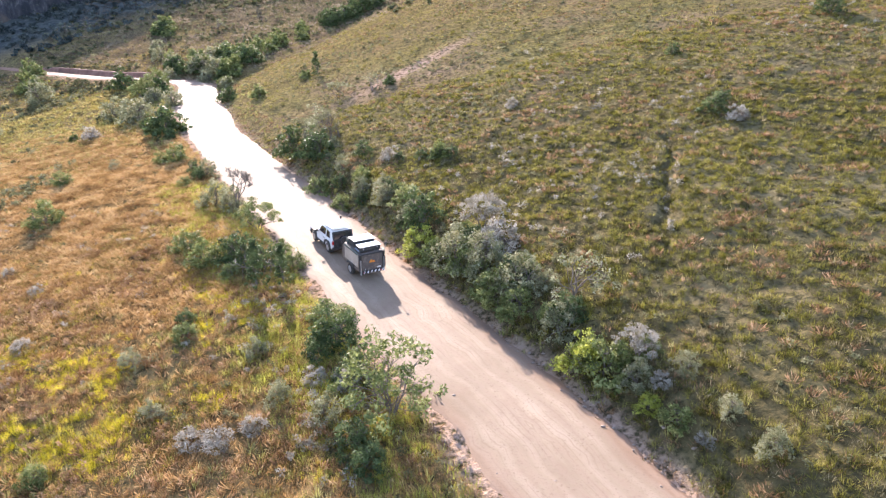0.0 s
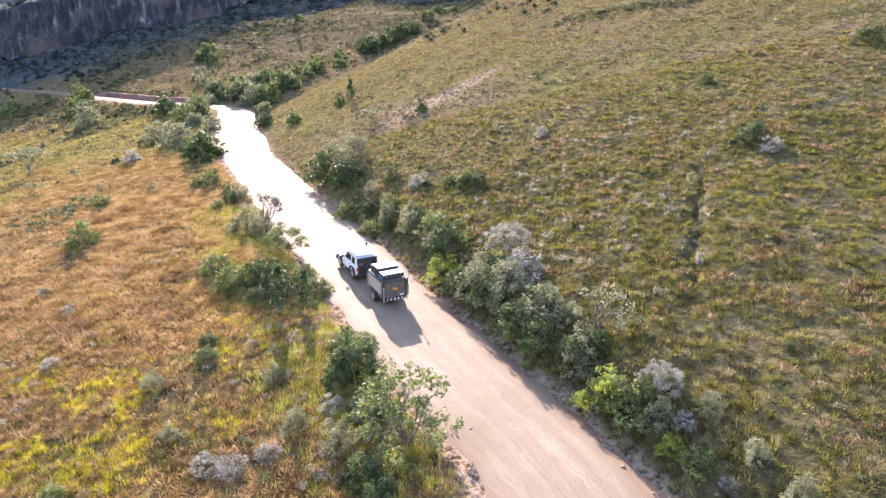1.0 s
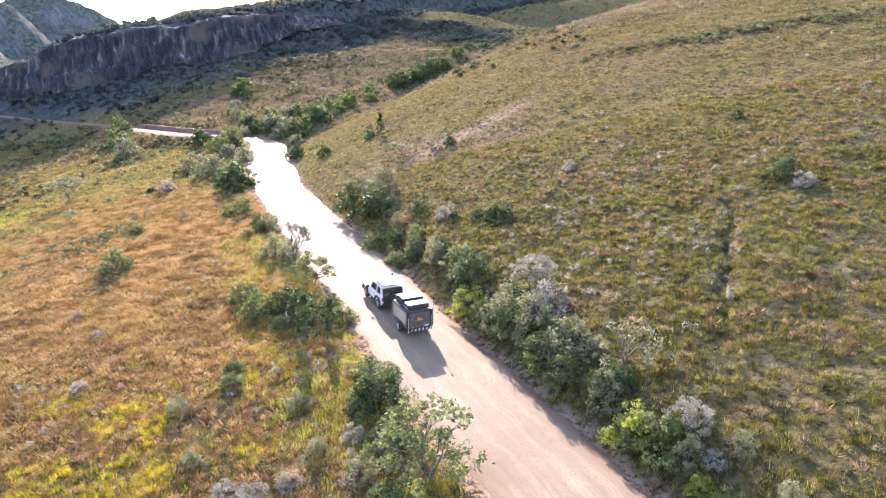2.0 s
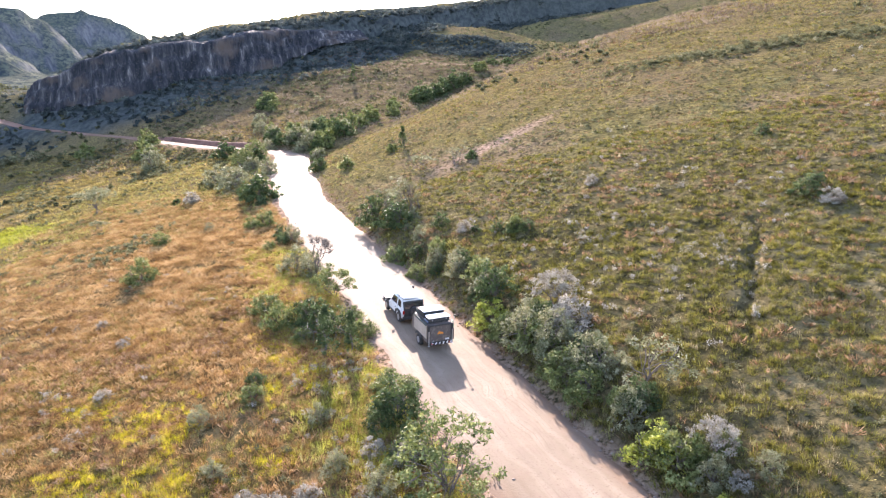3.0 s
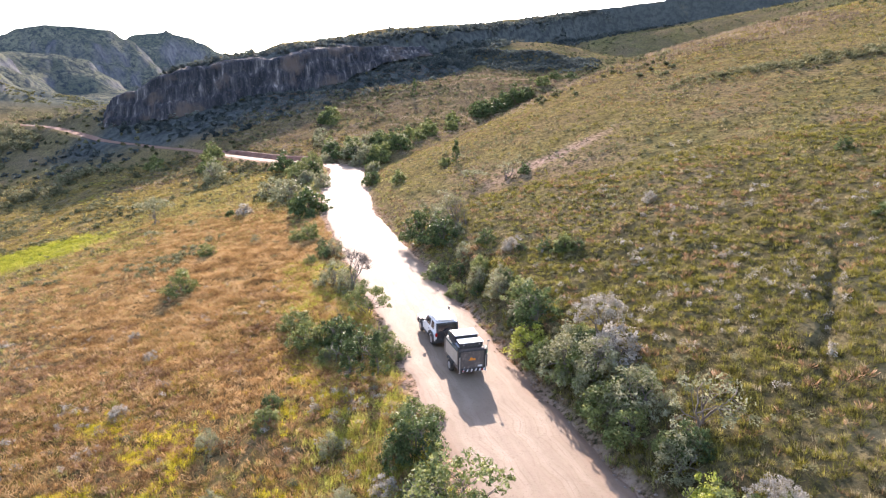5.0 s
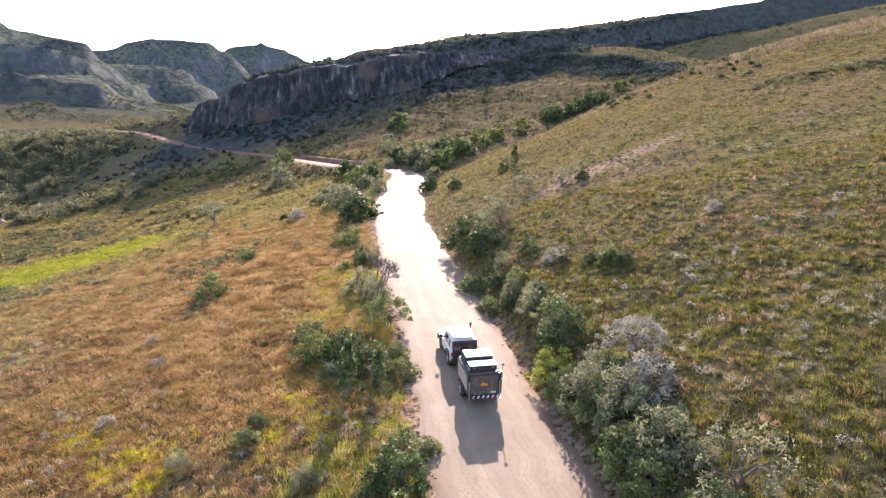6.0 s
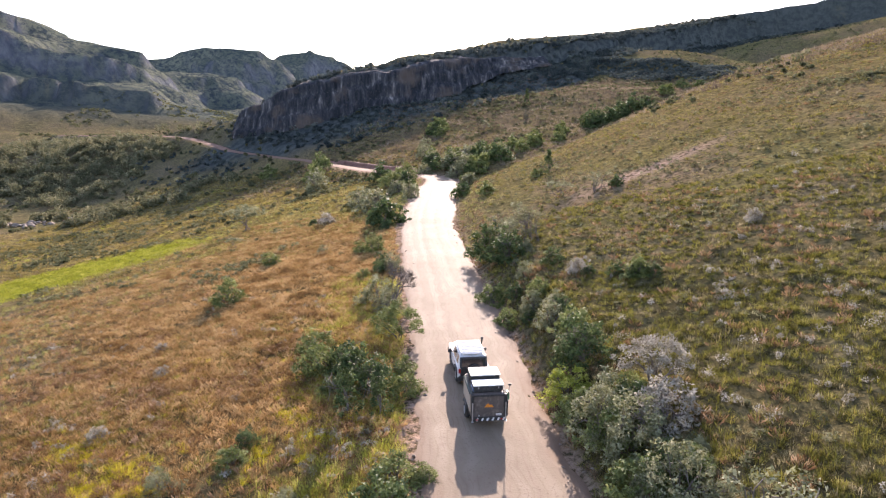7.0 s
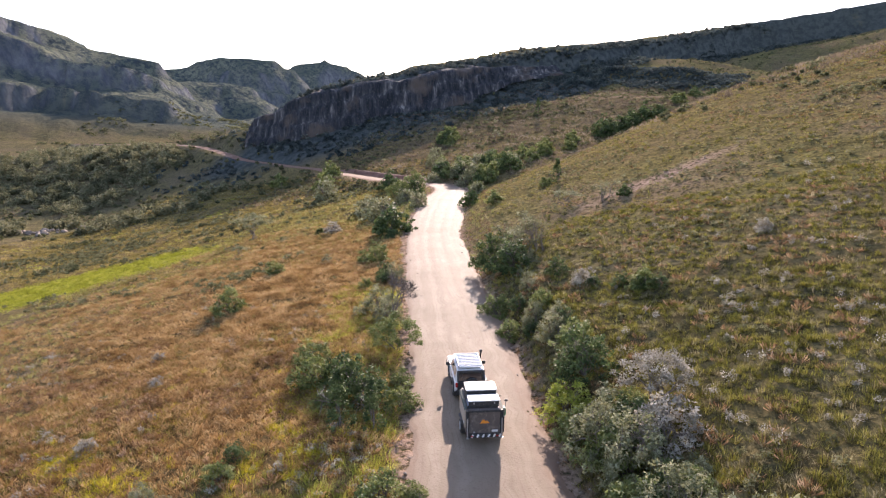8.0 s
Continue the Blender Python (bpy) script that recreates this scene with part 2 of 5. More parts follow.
def behind(line, x, y):
    """Distance behind a front line (in front: minus), and the x of its nearest point."""
    p = spline(line, 3.0)[:, :2]
    t = np.gradient(p, axis=0)
    t /= np.linalg.norm(t, axis=1)[:, None]
    xf, yf = np.ravel(x), np.ravel(y)
    out, at = np.full(xf.size, -400.0), np.zeros(xf.size)
    some = np.where((yf > 120) & (xf > -420) & (xf < 700) & (yf < 900))[0]
    for k in range(0, some.size, 40000):
        i = some[k:k + 40000]
        dx, dy = xf[i, None] - p[None, :, 0], yf[i, None] - p[None, :, 1]
        j = np.argmin(dx * dx + dy * dy, axis=1)
        r = np.arange(i.size)
        side = t[j, 0] * dy[r, j] - t[j, 1] * dx[r, j]
        out[i] = np.sign(side) * np.hypot(dx[r, j], dy[r, j])
        at[i] = p[j, 0]
    return out.reshape(np.shape(x)), at.reshape(np.shape(x))


def rim_line(x):
    """The y of the rim of the grassy spur in front of the mountain's far end."""
    return 314 + 5 * waves(x, 0 * x, 24, 61, 3) - 0.12 * (x + 25)


def spur_top(x, y):
    """A grassy spur that runs down to the right, gently sloped behind its rim and steep in front."""
    back = y - rim_line(x)
    z = np.interp(x, [-70, -50, -25, 0, 15, 34], [44, 42.5, 40.5, 35.5, 30, 20])
    z = z + 0.22 * np.clip(back, 0, 34) - 0.2 * np.maximum(0, back - 34)
    z = z - 0.6 * np.maximum(0, -70 - x)
    front = np.maximum(0, -back)
    return z - 0.62 * (np.sqrt(front * front + 9) - 3) + 0.9 * waves(x, y, 16, 63) + 0.4 * waves(x, y, 5, 6)


def table(x, y):
    """The table mountain: talus, cliff and gently rising top, with a low grassy shelf in front of its far end."""
    f, at = behind(FRONT, x, y)
    f = f + 1.2 * waves(x, y, 14, 3)
    top = np.interp(at, *TOPS)
    drop, slope = np.interp(at, [-150, -125, -105, -92, -50, 0], [15, 14, 11, 8, 11, 14]), np.interp(at, [-130, -95, -62, -45, -25], [0.62, 0.36, 0.36, 0.3, 0.09])
    over = np.maximum(0, f)
    z = top + 0.05 * np.minimum(over, 40) - 2.5 * np.exp(-over / 9) - 0.30 * np.maximum(0, over - 45)
    z = z - drop * smooth(-2, 3, -f) - slope * np.maximum(0, -f - 4) - 0.24 * smooth(-50, -25, at) * np.maximum(0, -f - 46) + 0.8 * waves(x, y, 8, 5) * smooth(-30, 0, f)
    return np.maximum(z, spur_top(x, y))


# distance, depth, then pairs of bearing to the left and rise of the crest for each range of mountains
RANGES = [(760, 330, [41, 44, 46.4, 48.6, 52.7, 56.5, 60, 66, 75, 95, 110], [0, 0.018, 0.05, 0.085, 0.102, 0.124, 0.145, 0.165, 0.15, 0.12, 0.05]),
          (900, 120, [36.5, 39.5, 41.5, 44, 46, 48.5, 50.5], [0, 0.025, 0.055, 0.071, 0.073, 0.064, 0.02]),
          (1400, 260, [33, 36.2, 37.8, 39.6, 41.9, 44.2, 47.3, 52], [0, 0.045, 0.077, 0.096, 0.101, 0.100, 0.085, 0.07]),
          (1900, 300, [28, 33, 35.7, 37.6, 40, 44], [0.03, 0.085, 0.100, 0.094, 0.08, 0.03]),
          (1100, 400, [-120, -90, -60, -30, -12, 5], [0.05, 0.12, 0.14, 0.13, 0.10, 0.02]),
          (1200, 400, [110, 140, 180, 230, 250], [0.05, 0.1, 0.13, 0.1, 0.05])]


def far_land(x, y):
    """Plain and mountains beyond the valley."""
    r = np.hypot(x - 6, y - 13)
    a = np.degrees(np.arctan2(6 - x, y - 13))
    z = np.minimum(-6 + 0.06 * np.maximum(0, r - 200), 14 + 0.02 * r) + 2.5 * waves(x, y, 110, 7)
    for dist, depth, bearing, rise in RANGES:
        for b in (a, a + 360):
            crest = 15 + dist * np.interp(b, bearing, rise, left=-0.1, right=-0.1) - z
            spur = depth * (0.34 * np.abs(waves(x, y, 130, dist % 7, 2)) + 0.10 * np.abs(waves(x, y, 45, dist % 5)) + 0.03 * waves(x, y, 16, 4))
            k = np.where(r < dist, 1 - (dist - r + spur * smooth(dist, dist - 0.3 * depth, r)) / depth, 1 - (r - dist) / (2.5 * depth))
            k = np.clip(k, 0, 1)
            k = np.interp(k, [0, 0.28, 0.33, 0.54, 0.59, 0.8, 0.84, 1], [0, 0.12, 0.33, 0.45, 0.69, 0.8, 0.94, 1])
            z = np.where(crest > 0, np.maximum(z, z + crest * k), z)
    z = z + smooth(350, 700, r) * (6 - 9 * np.abs(waves(x, y, 95, 8, 3)) - 8 * np.abs(waves(x, y, 150, 14, 2)) * smooth(14, 40, z) - 3.0 * np.abs(waves(x, y, 30, 9, 3)))
    band_of = z / 22 + 0.5 * waves(x, y, 150, 15, 3)
    f = band_of - np.floor(band_of)
    return z + 22 * 0.36 * (smooth(0.42, 0.8, f) - f) * smooth(430, 600, r)


def gully(x, y):
    """A narrow eroded rut that runs straight down the hillside."""
    s = np.clip(((x - 13.4) * 0.31 + (y - 37) * 0.95) / 21, 0, 1)
    off = (x - 13.4) * 0.95 - (y - 37) * 0.31 - 0.25 * np.sin(s * 19) - 0.2 * np.sin(s * 47)
    return np.exp(-(off / 0.34) ** 2) * smooth(0, 0.1, s) * smooth(1, 0.9, s)


def land(x, y):
    x, y = np.asarray(x, float), np.asarray(y, float)
    d, zr = to_road(x, y)
    line = np.where(y < 134, np.interp(y, MAIN[:, 1], MAIN[:, 0]), -50 + 0.95 * (y - 134))
    w = smooth(-7, 7 + 0.25 * np.maximum(0, y - 134), x - line)
    z = left_land(x, y) * (1 - w) + right_hill(x, y) * w
    k = smooth(200, 330, np.hypot(x + 30, y - 60)) * smooth(-10, -60, x + 0.2 * (y - 200) + 150)
    z = z * (1 - k) + far_land(x, y) * k
    out = smooth(330, 520, np.hypot(x, y))
    z = z * (1 - out) + far_land(x, y) * out
    z = np.maximum(z, table(x, y))
    z = z + 0.35 * waves(x, y, 11, 1) * smooth(3, 9, np.abs(d)) + (0.10 + 0.09 * (d > 0)) * waves(x, y, 1.5, 2, 3) * smooth(3.5, 6, np.abs(d))
    z = z - 0.6 * gully(x, y)
    a = np.abs(d)
    bank = np.where(d > 0, smooth(3.6, 7.5, a), smooth(3.9, 9, a))
    edge = zr - 0.04 - 0.22 * smooth(3.2, 4.0, a) * (1 - smooth(4.2, 5.5, a)) * (d > 0)
    return edge * (1 - bank) + z * bank


MAIN = ROADLINE[ROADLINE[:, 1] < 134.4]


def mesh_of(name, verts, faces, material, attributes=None, shaded=True):
    me = bpy.data.meshes.new(name)
    verts, faces = np.asarray(verts, np.float32), np.asarray(faces, np.int32)
    k = faces.shape[1]
    me.vertices.add(len(verts))
    me.vertices.foreach_set("co", verts.ravel())
    me.loops.add(faces.size)
    me.loops.foreach_set("vertex_index", faces.ravel())
    me.polygons.add(len(faces))
    me.polygons.foreach_set("loop_start", np.arange(0, faces.size, k, dtype=np.int32))
    me.polygons.foreach_set("loop_total", np.full(len(faces), k, np.int32))
    if shaded:
        me.polygons.foreach_set("use_smooth", np.ones(len(faces), bool))
    for key, value in (attributes or {}).items():
        wide = value.ndim > 1
        a = me.attributes.new(key, "FLOAT_COLOR" if wide else "FLOAT", "POINT")
        a.data.foreach_set("color" if wide else "value", value.astype(np.float32).ravel())
    me.materials.append(material)
    me.update(calc_edges=True)
    return me


def grid_faces(rows, cols, closed=False):
    r, c = np.meshgrid(np.arange(rows - 1), np.arange(cols if closed else cols - 1), indexing="ij")
    n = (c + 1) % cols
    return np.stack([r * cols + c, r * cols + n, (r + 1) * cols + n, (r + 1) * cols + c], -1).reshape(-1, 4)[:, ::-1]


def wet(x, y):
    """The damp green strip on the valley floor."""
    along, across = ((x + 97) * 0.86 + (y - 85) * 0.51) / 20, ((x + 97) * 0.51 - (y - 85) * 0.86 + 3.5 * waves(x, y, 8, 13)) / 11.5
    return smooth(1.35, 0.75, np.hypot(along, across))


def cover_of(x, y, d, z=0):
    """Land cover: golden grass, lush grass, bare stony ground, scrub (also the mountain's painted shade)."""
    left = smooth(2, -6, x - np.where(y < 134, np.interp(y, MAIN[:, 1], MAIN[:, 0]), -50 + 0.95 * (y - 134)))
    n, n2 = waves(x, y, 9, 11), waves(x, y, 30, 12)
    field = left * smooth(-62, -40, x + 0.3 * (y - 62) + 4 * n) * (0.55 + 0.45 * smooth(30, 48, y + 0.3 * n * 10)) * smooth(105, 80, y)
    gold = np.clip(0.85 * field + 0.3 * left * smooth(-45, -65, x) + 0.35 * left * smooth(0.0, 0.5, n2) + (1 - left) * smooth(0.15, 0.5, n2) * 0.15 + (1 - left) * 0.3 * smooth(85, 125, y), 0, 1)
    lush = np.clip(wet(x, y) + 0.15 * left * smooth(0.1, 0.5, n) * smooth(-40, -10, x) * (1 - field), 0, 1)
    stony = 1.6 * (1 - left) * np.exp(-((x + 3) * 0.68 - (y - 97) * 0.73) ** 2 / 4 - ((x + 3) * 0.73 + (y - 97) * 0.68) ** 2 / 90) + 0.7 * smooth(0.25, 0.5, n) * (1 - left) * np.exp(-((x + 9) ** 2 + (y - 86) ** 2) / 90)
    stony = np.clip(stony * (0.6 + n) + smooth(5.2, 3.9, np.abs(d)) * 0.9, 0, 1)
    r = np.hypot(x, y)
    f = behind(FRONT, x, y)[0] if r.ndim > 1 else -300 + 0 * r
    gold = gold * (1 - 0.75 * smooth(150, 240, r))
    gold = np.clip(gold + 0.2 * smooth(138, 165, y) * (f < 0), 0, 1)
    # Full scrub tone keeps to the shade zone below the cliff and darkens it.
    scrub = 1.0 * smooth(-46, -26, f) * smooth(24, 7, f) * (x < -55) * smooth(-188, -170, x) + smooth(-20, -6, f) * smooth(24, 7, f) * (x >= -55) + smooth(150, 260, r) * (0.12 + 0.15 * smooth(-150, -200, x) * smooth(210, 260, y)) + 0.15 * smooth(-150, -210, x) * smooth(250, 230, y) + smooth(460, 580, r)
    stony = stony * (1 - 0.8 * gully(x, y))
    if r.ndim > 1:
        steep = np.hypot(np.gradient(z, axis=0) / np.maximum(0.3, np.gradient(r, axis=0)), np.gradient(z, axis=1) / np.maximum(0.3, np.abs(np.gradient(np.arctan2(x, y), axis=1)) * r))
        stony = stony + smooth(0.8, 1.5, steep) * smooth(250, 450, r) * 0.9
    stony = np.clip(stony, 0, 1) * (1 - 0.9 * smooth(-90, -60, f) * smooth(90, 40, f))
    return np.stack([gold, lush, stony, np.clip(scrub, 0, 1)], -1)


def build_ground():
    near = np.concatenate([[0.5, 5, 10, 14], np.arange(17, 62, 0.4)])
    rings = np.concatenate([near, 62 * 1.015 ** np.arange(1, 280)])
    fine = np.arange(-68, 44, 0.32)
    turn = np.radians(np.concatenate([fine, np.arange(44, 292, 4.0)]))
    r, a = np.meshgrid(rings, turn, indexing="ij")
    x, y = r * np.sin(a), r * np.cos(a)
    z = land(x, y)
    d, _ = to_road(x, y)
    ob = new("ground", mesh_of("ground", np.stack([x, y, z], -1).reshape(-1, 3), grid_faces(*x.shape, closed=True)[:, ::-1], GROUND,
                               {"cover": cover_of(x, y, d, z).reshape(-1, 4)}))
    return tagged(ob, "rolling grassland with olive and golden grass below table mountains", "ground", kind="structure")


def build_road():
    line = spline(ROAD, 0.7)
    line = line[line[:, 0] > -330]
    t = np.gradient(line[:, :2], axis=0)
    t /= np.linalg.norm(t, axis=1)[:, None]
    s = np.concatenate([[0], np.cumsum(np.linalg.norm(np.diff(line[:, :2], axis=0), axis=1))])
    cols = np.linspace(-1.12, 1.12, 29)
    half = 3.55 + 0.25 * waves(s, s * 0, 6, 21) - 1.3 * smooth(205, 232, s)
    jag = 0.35 * waves(s[:, None] + 0 * cols, cols[None] * 9, 1.6, 22, 3)
    off = half[:, None] * cols + jag * (np.abs(cols) > 0.9)
    x, y = line[:, 0, None] + t[:, 1, None] * off, line[:, 1, None] - t[:, 0, None] * off
    z = line[:, 2, None] + 0.09 * (1 - cols ** 2) - 0.16 * smooth(0.93, 1.12, np.abs(cols)) + 0.02 * waves(x, y, 0.9, 23)
    z = z - 0.035 * (np.exp(-((np.abs(off) - 0.85) / 0.3) ** 2))
    lane = np.abs(cols)[None] + 0.12 * waves(x, y, 1.5, 24)
    ob = new("road", mesh_of("road", np.stack([x, y, z], -1).reshape(-1, 3), grid_faces(*x.shape), EARTH, {"lane": lane.ravel()}))
    return tagged(ob, "pale sandy dirt road with worn wheel tracks", "road", kind="structure")


ground, road = build_ground(), build_road()


def build_bank():
    """The low red cutting along the upper side of the road beyond the bend."""
    line = ROADLINE[(ROADLINE[:, 0] < -62) & (ROADLINE[:, 0] > -118)]
    t = np.gradient(line[:, :2], axis=0)
    t /= np.linalg.norm(t, axis=1)[:, None]
    along = np.linspace(0, 1, len(line))[:, None]
    tall = 1.3 * smooth(0, 0.12, along) * smooth(1, 0.7, along)
    u = np.linspace(0, 1, 9)[None]
    off = 3.1 + 1.9 * u + 0.35 * waves(line[:, 0, None] + 0 * u, line[:, 1, None] + 3 * u, 1.6, 25, 3)
    x, y = line[:, 0, None] + t[:, 1, None] * off, line[:, 1, None] - t[:, 0, None] * off
    z = np.maximum(line[:, 2, None] - 0.2, np.where(u < 0.75, line[:, 2, None], land(x, y)) - 0.3) + tall * smooth(0.05, 0.65, u) - 0.5 * smooth(0.85, 1.0, u) + 0.12 * waves(x, y, 1.1, 26)
    ob = new("road_cutting", mesh_of("road_cutting", np.stack([x, y, z], -1).reshape(-1, 3), grid_faces(*x.shape), CLAY, shaded=False))
    return tagged(ob, "low crumbling red-earth cutting beside the dirt road", "bank", kind="structure")


CLAY = solid("red_clay", [(0.3, (0.12, 0.052, 0.032)), (0.7, (0.23, 0.11, 0.07))], 1.2, 0.95, 0.6, 0.15, own=False)
bank = build_bank()


# ---- the rock face of the table mountain ----
def rock_material():
    m, t, out = tree_of("weathered_quartzite_crack_shade")
    p = place(t)
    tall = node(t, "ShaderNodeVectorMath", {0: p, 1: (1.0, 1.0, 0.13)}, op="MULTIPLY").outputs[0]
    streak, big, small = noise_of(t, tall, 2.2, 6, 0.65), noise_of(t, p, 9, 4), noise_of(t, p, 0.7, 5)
    # Near-black bluish streaks paint crack shade and haze; paler streaks are the rock's own.
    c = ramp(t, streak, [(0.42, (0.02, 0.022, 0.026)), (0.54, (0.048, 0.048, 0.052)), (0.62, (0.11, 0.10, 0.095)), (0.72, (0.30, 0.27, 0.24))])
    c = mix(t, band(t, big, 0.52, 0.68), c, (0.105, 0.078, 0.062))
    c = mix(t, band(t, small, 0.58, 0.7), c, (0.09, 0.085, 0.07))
    b = node(t, "ShaderNodeBump", {"Height": streak, "Strength": 0.8, "Distance": 0.8})
    s = node(t, "ShaderNodeBsdfPrincipled", {"Base Color": c, "Roughness": 0.9, "Specular IOR Level": 0.2, "Normal": b.outputs[0]})
    t.links.new(s.outputs[0], out.inputs[0])
    return m


ROCK = rock_material()


def build_cliff():
    """Upright columns and cracks along the front of the table mountain."""
    line = spline(FRONT, 0.6)[:, :2]
    line = line[(line[:, 0] > -184) & (line[:, 0] < -80)]
    t = np.gradient(line, axis=0)
    t /= np.linalg.norm(t, axis=1)[:, None]
    s = np.concatenate([[0], np.cumsum(np.linalg.norm(np.diff(line, axis=0), axis=1))])
    rows = np.linspace(0, 1, 26)
    top = np.interp(line[:, 0], *TOPS) - 1.0 + 1.6 * waves(s, s * 0, 8, 62)
    drop = np.interp(line[:, 0], [-184, -172, -150, -125, -108, -94, -80], [4, 11, 14, 13, 10, 6, 1]) + 2.0 + 2.5 * waves(s, s * 0, 12, 69)
    fade = smooth(-84, -106, line[:, 0])
    top, drop = top - 5 * (1 - fade), drop * (0.3 + 0.62 * fade)
    sg, hg = np.meshgrid(s, rows, indexing="ij")
    column = 3.0 * np.abs(waves(sg, hg * 0.8, 8, 63, 3)) + 2.0 * np.abs(waves(sg, hg * 2, 2.6, 64, 3)) + 0.5 * waves(sg * 1.0, hg * 14, 2.0, 65, 3)
    ledge = 0.9 * smooth(0.28, 0.36, hg + 0.08 * waves(sg, sg * 0, 9, 66)) + 0.7 * smooth(0.62, 0.68, hg + 0.06 * waves(sg, sg * 0, 6, 67))
    off = -4.6 - 3.4 * (1 - hg) + column + ledge - 1.6
    off = off + 9 * smooth(0.9, 1.0, hg)
    x, y = line[:, 0, None] - t[:, 1, None] * off, line[:, 1, None] + t[:, 0, None] * off
    z = top[:, None] - (drop[:, None] * 1.12 + 3) * (1 - hg) + 0.6 * waves(x, y, 3, 68)
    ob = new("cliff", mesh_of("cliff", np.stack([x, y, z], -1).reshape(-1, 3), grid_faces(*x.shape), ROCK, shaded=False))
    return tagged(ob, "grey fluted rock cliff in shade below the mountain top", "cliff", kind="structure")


cliff = build_cliff()


# ---- plants ----
GOLD = leafy("golden_grass", [(0.1, (0.15, 0.085, 0.035)), (0.45, (0.35, 0.214, 0.088)), (0.88, (0.58, 0.40, 0.20))], 1.8, 0.28, 0.8, 0.04)
TUSSOCK = leafy("olive_grass", [(0.12, (0.037, 0.034, 0.01)), (0.4, (0.142, 0.132, 0.028)), (0.68, (0.285, 0.256, 0.052)), (0.92, (0.44, 0.365, 0.15))], 0.6, 0.31, 0.8, 0.04)
HILLGRASS = leafy("yellow_hill_grass", [(0.12, (0.15, 0.128, 0.05)), (0.45, (0.28, 0.232, 0.072)), (0.88, (0.42, 0.335, 0.14))], 1.3, 0.3, 0.8, 0.04)
WETGREEN = leafy("lush_green_grass", [(0.1, (0.15, 0.165, 0.02)), (0.5, (0.29, 0.30, 0.035)), (0.9, (0.44, 0.41, 0.09))], 2.0, 0.5, 0.8, 0.04)
WOODS = leafy("olive_wood_leaf", [(0.1, (0.07, 0.075, 0.042)), (0.5, (0.16, 0.158, 0.085)), (0.9, (0.31, 0.285, 0.17))], 4.0, 0.42, 0.8, 0.05)
GREYGRASS = leafy("grey_green_grass", [(0.12, (0.06, 0.052, 0.028)), (0.45, (0.185, 0.158, 0.078)), (0.9, (0.43, 0.36, 0.22))], 0.5, 0.45, 0.8, 0.04)
RUST = leafy("rusty_dry_grass", [(0.1, (0.11, 0.05, 0.02)), (0.5, (0.37, 0.20, 0.075)), (0.88, (0.66, 0.45, 0.22))], 0.7, 0.34, 0.8, 0.04)
YELLOWGREEN = leafy("yellow_green_grass", [(0.1, (0.17, 0.18, 0.03)), (0.5, (0.38, 0.38, 0.06)), (0.9, (0.60, 0.55, 0.16))], 0.8, 0.45, 0.8, 0.04)
HERB = leafy("yellow_herb", [(0.1, (0.28, 0.255, 0.015)), (0.5, (0.52, 0.455, 0.03)), (0.9, (0.70, 0.58, 0.09))], 0.6, 0.45, 0.8, 0.06)
PALE = leafy("pale_green_grass", [(0.1, (0.11, 0.125, 0.03)), (0.5, (0.30, 0.29, 0.085)), (0.9, (0.50, 0.44, 0.2))], 0.8, 0.36, 0.8, 0.04)
BROWN = leafy("dry_brown_herb", [(0.1, (0.095, 0.052, 0.028)), (0.5, (0.265, 0.152, 0.078)), (0.9, (0.46, 0.32, 0.20))], 0.5, 0.35, 0.8, 0.04)
SILVER = leafy("silver_leaf", [(0.1, (0.17, 0.155, 0.12)), (0.5, (0.31, 0.285, 0.23)), (0.9, (0.52, 0.485, 0.41))], 0.8, 0.38, 0.7, 0.1)
DARK = leafy("dark_leaf", [(0.1, (0.032, 0.05, 0.018)), (0.5, (0.075, 0.108, 0.038)), (0.9, (0.17, 0.215, 0.08))], 0.7, 0.3, 0.6, 0.14)
GREEN = leafy("green_leaf", [(0.1, (0.07, 0.09, 0.028)), (0.5, (0.16, 0.188, 0.06)), (0.9, (0.34, 0.355, 0.14))], 0.7, 0.32, 0.6, 0.14)
LIME = leafy("lime_leaf", [(0.1, (0.17, 0.20, 0.025)), (0.5, (0.33, 0.36, 0.055)), (0.9, (0.52, 0.52, 0.12))], 0.8, 0.45)
GREY = leafy("grey_green_leaf", [(0.1, (0.105, 0.112, 0.056)), (0.5, (0.22, 0.225, 0.118)), (0.9, (0.42, 0.405, 0.25))], 0.7, 0.36, 0.6, 0.12)
GREYGREEN = leafy("dull_scrub_leaf", [(0.1, (0.06, 0.062, 0.03)), (0.5, (0.145, 0.145, 0.07)), (0.9, (0.30, 0.28, 0.16))], 1.5, 0.42, 0.7, 0.08)
SCRUB = leafy("scrub_leaf", [(0.1, (0.055, 0.062, 0.033)), (0.5, (0.125, 0.128, 0.062)), (0.9, (0.26, 0.24, 0.125))], 7.0, 0.4, 0.8, 0.05)
# Bush leaves kept dark and bluish to paint shade and haze on the mountain.
TALUS = leafy("shade_toned_bush_leaf", [(0.1, (0.035, 0.046, 0.046)), (0.5, (0.075, 0.092, 0.085)), (0.9, (0.16, 0.175, 0.14))], 9.0, 0.3, 0.8, 0.05)
STRAW = leafy("straw_grass", [(0.1, (0.12, 0.095, 0.028)), (0.5, (0.26, 0.205, 0.062)), (0.9, (0.45, 0.34, 0.14))], 4.0, 0.45, 0.8, 0.04)
HEATH = leafy("brown_heath", [(0.1, (0.085, 0.066, 0.05)), (0.5, (0.185, 0.142, 0.098)), (0.9, (0.32, 0.255, 0.18))], 9.0, 0.4, 0.8, 0.05)
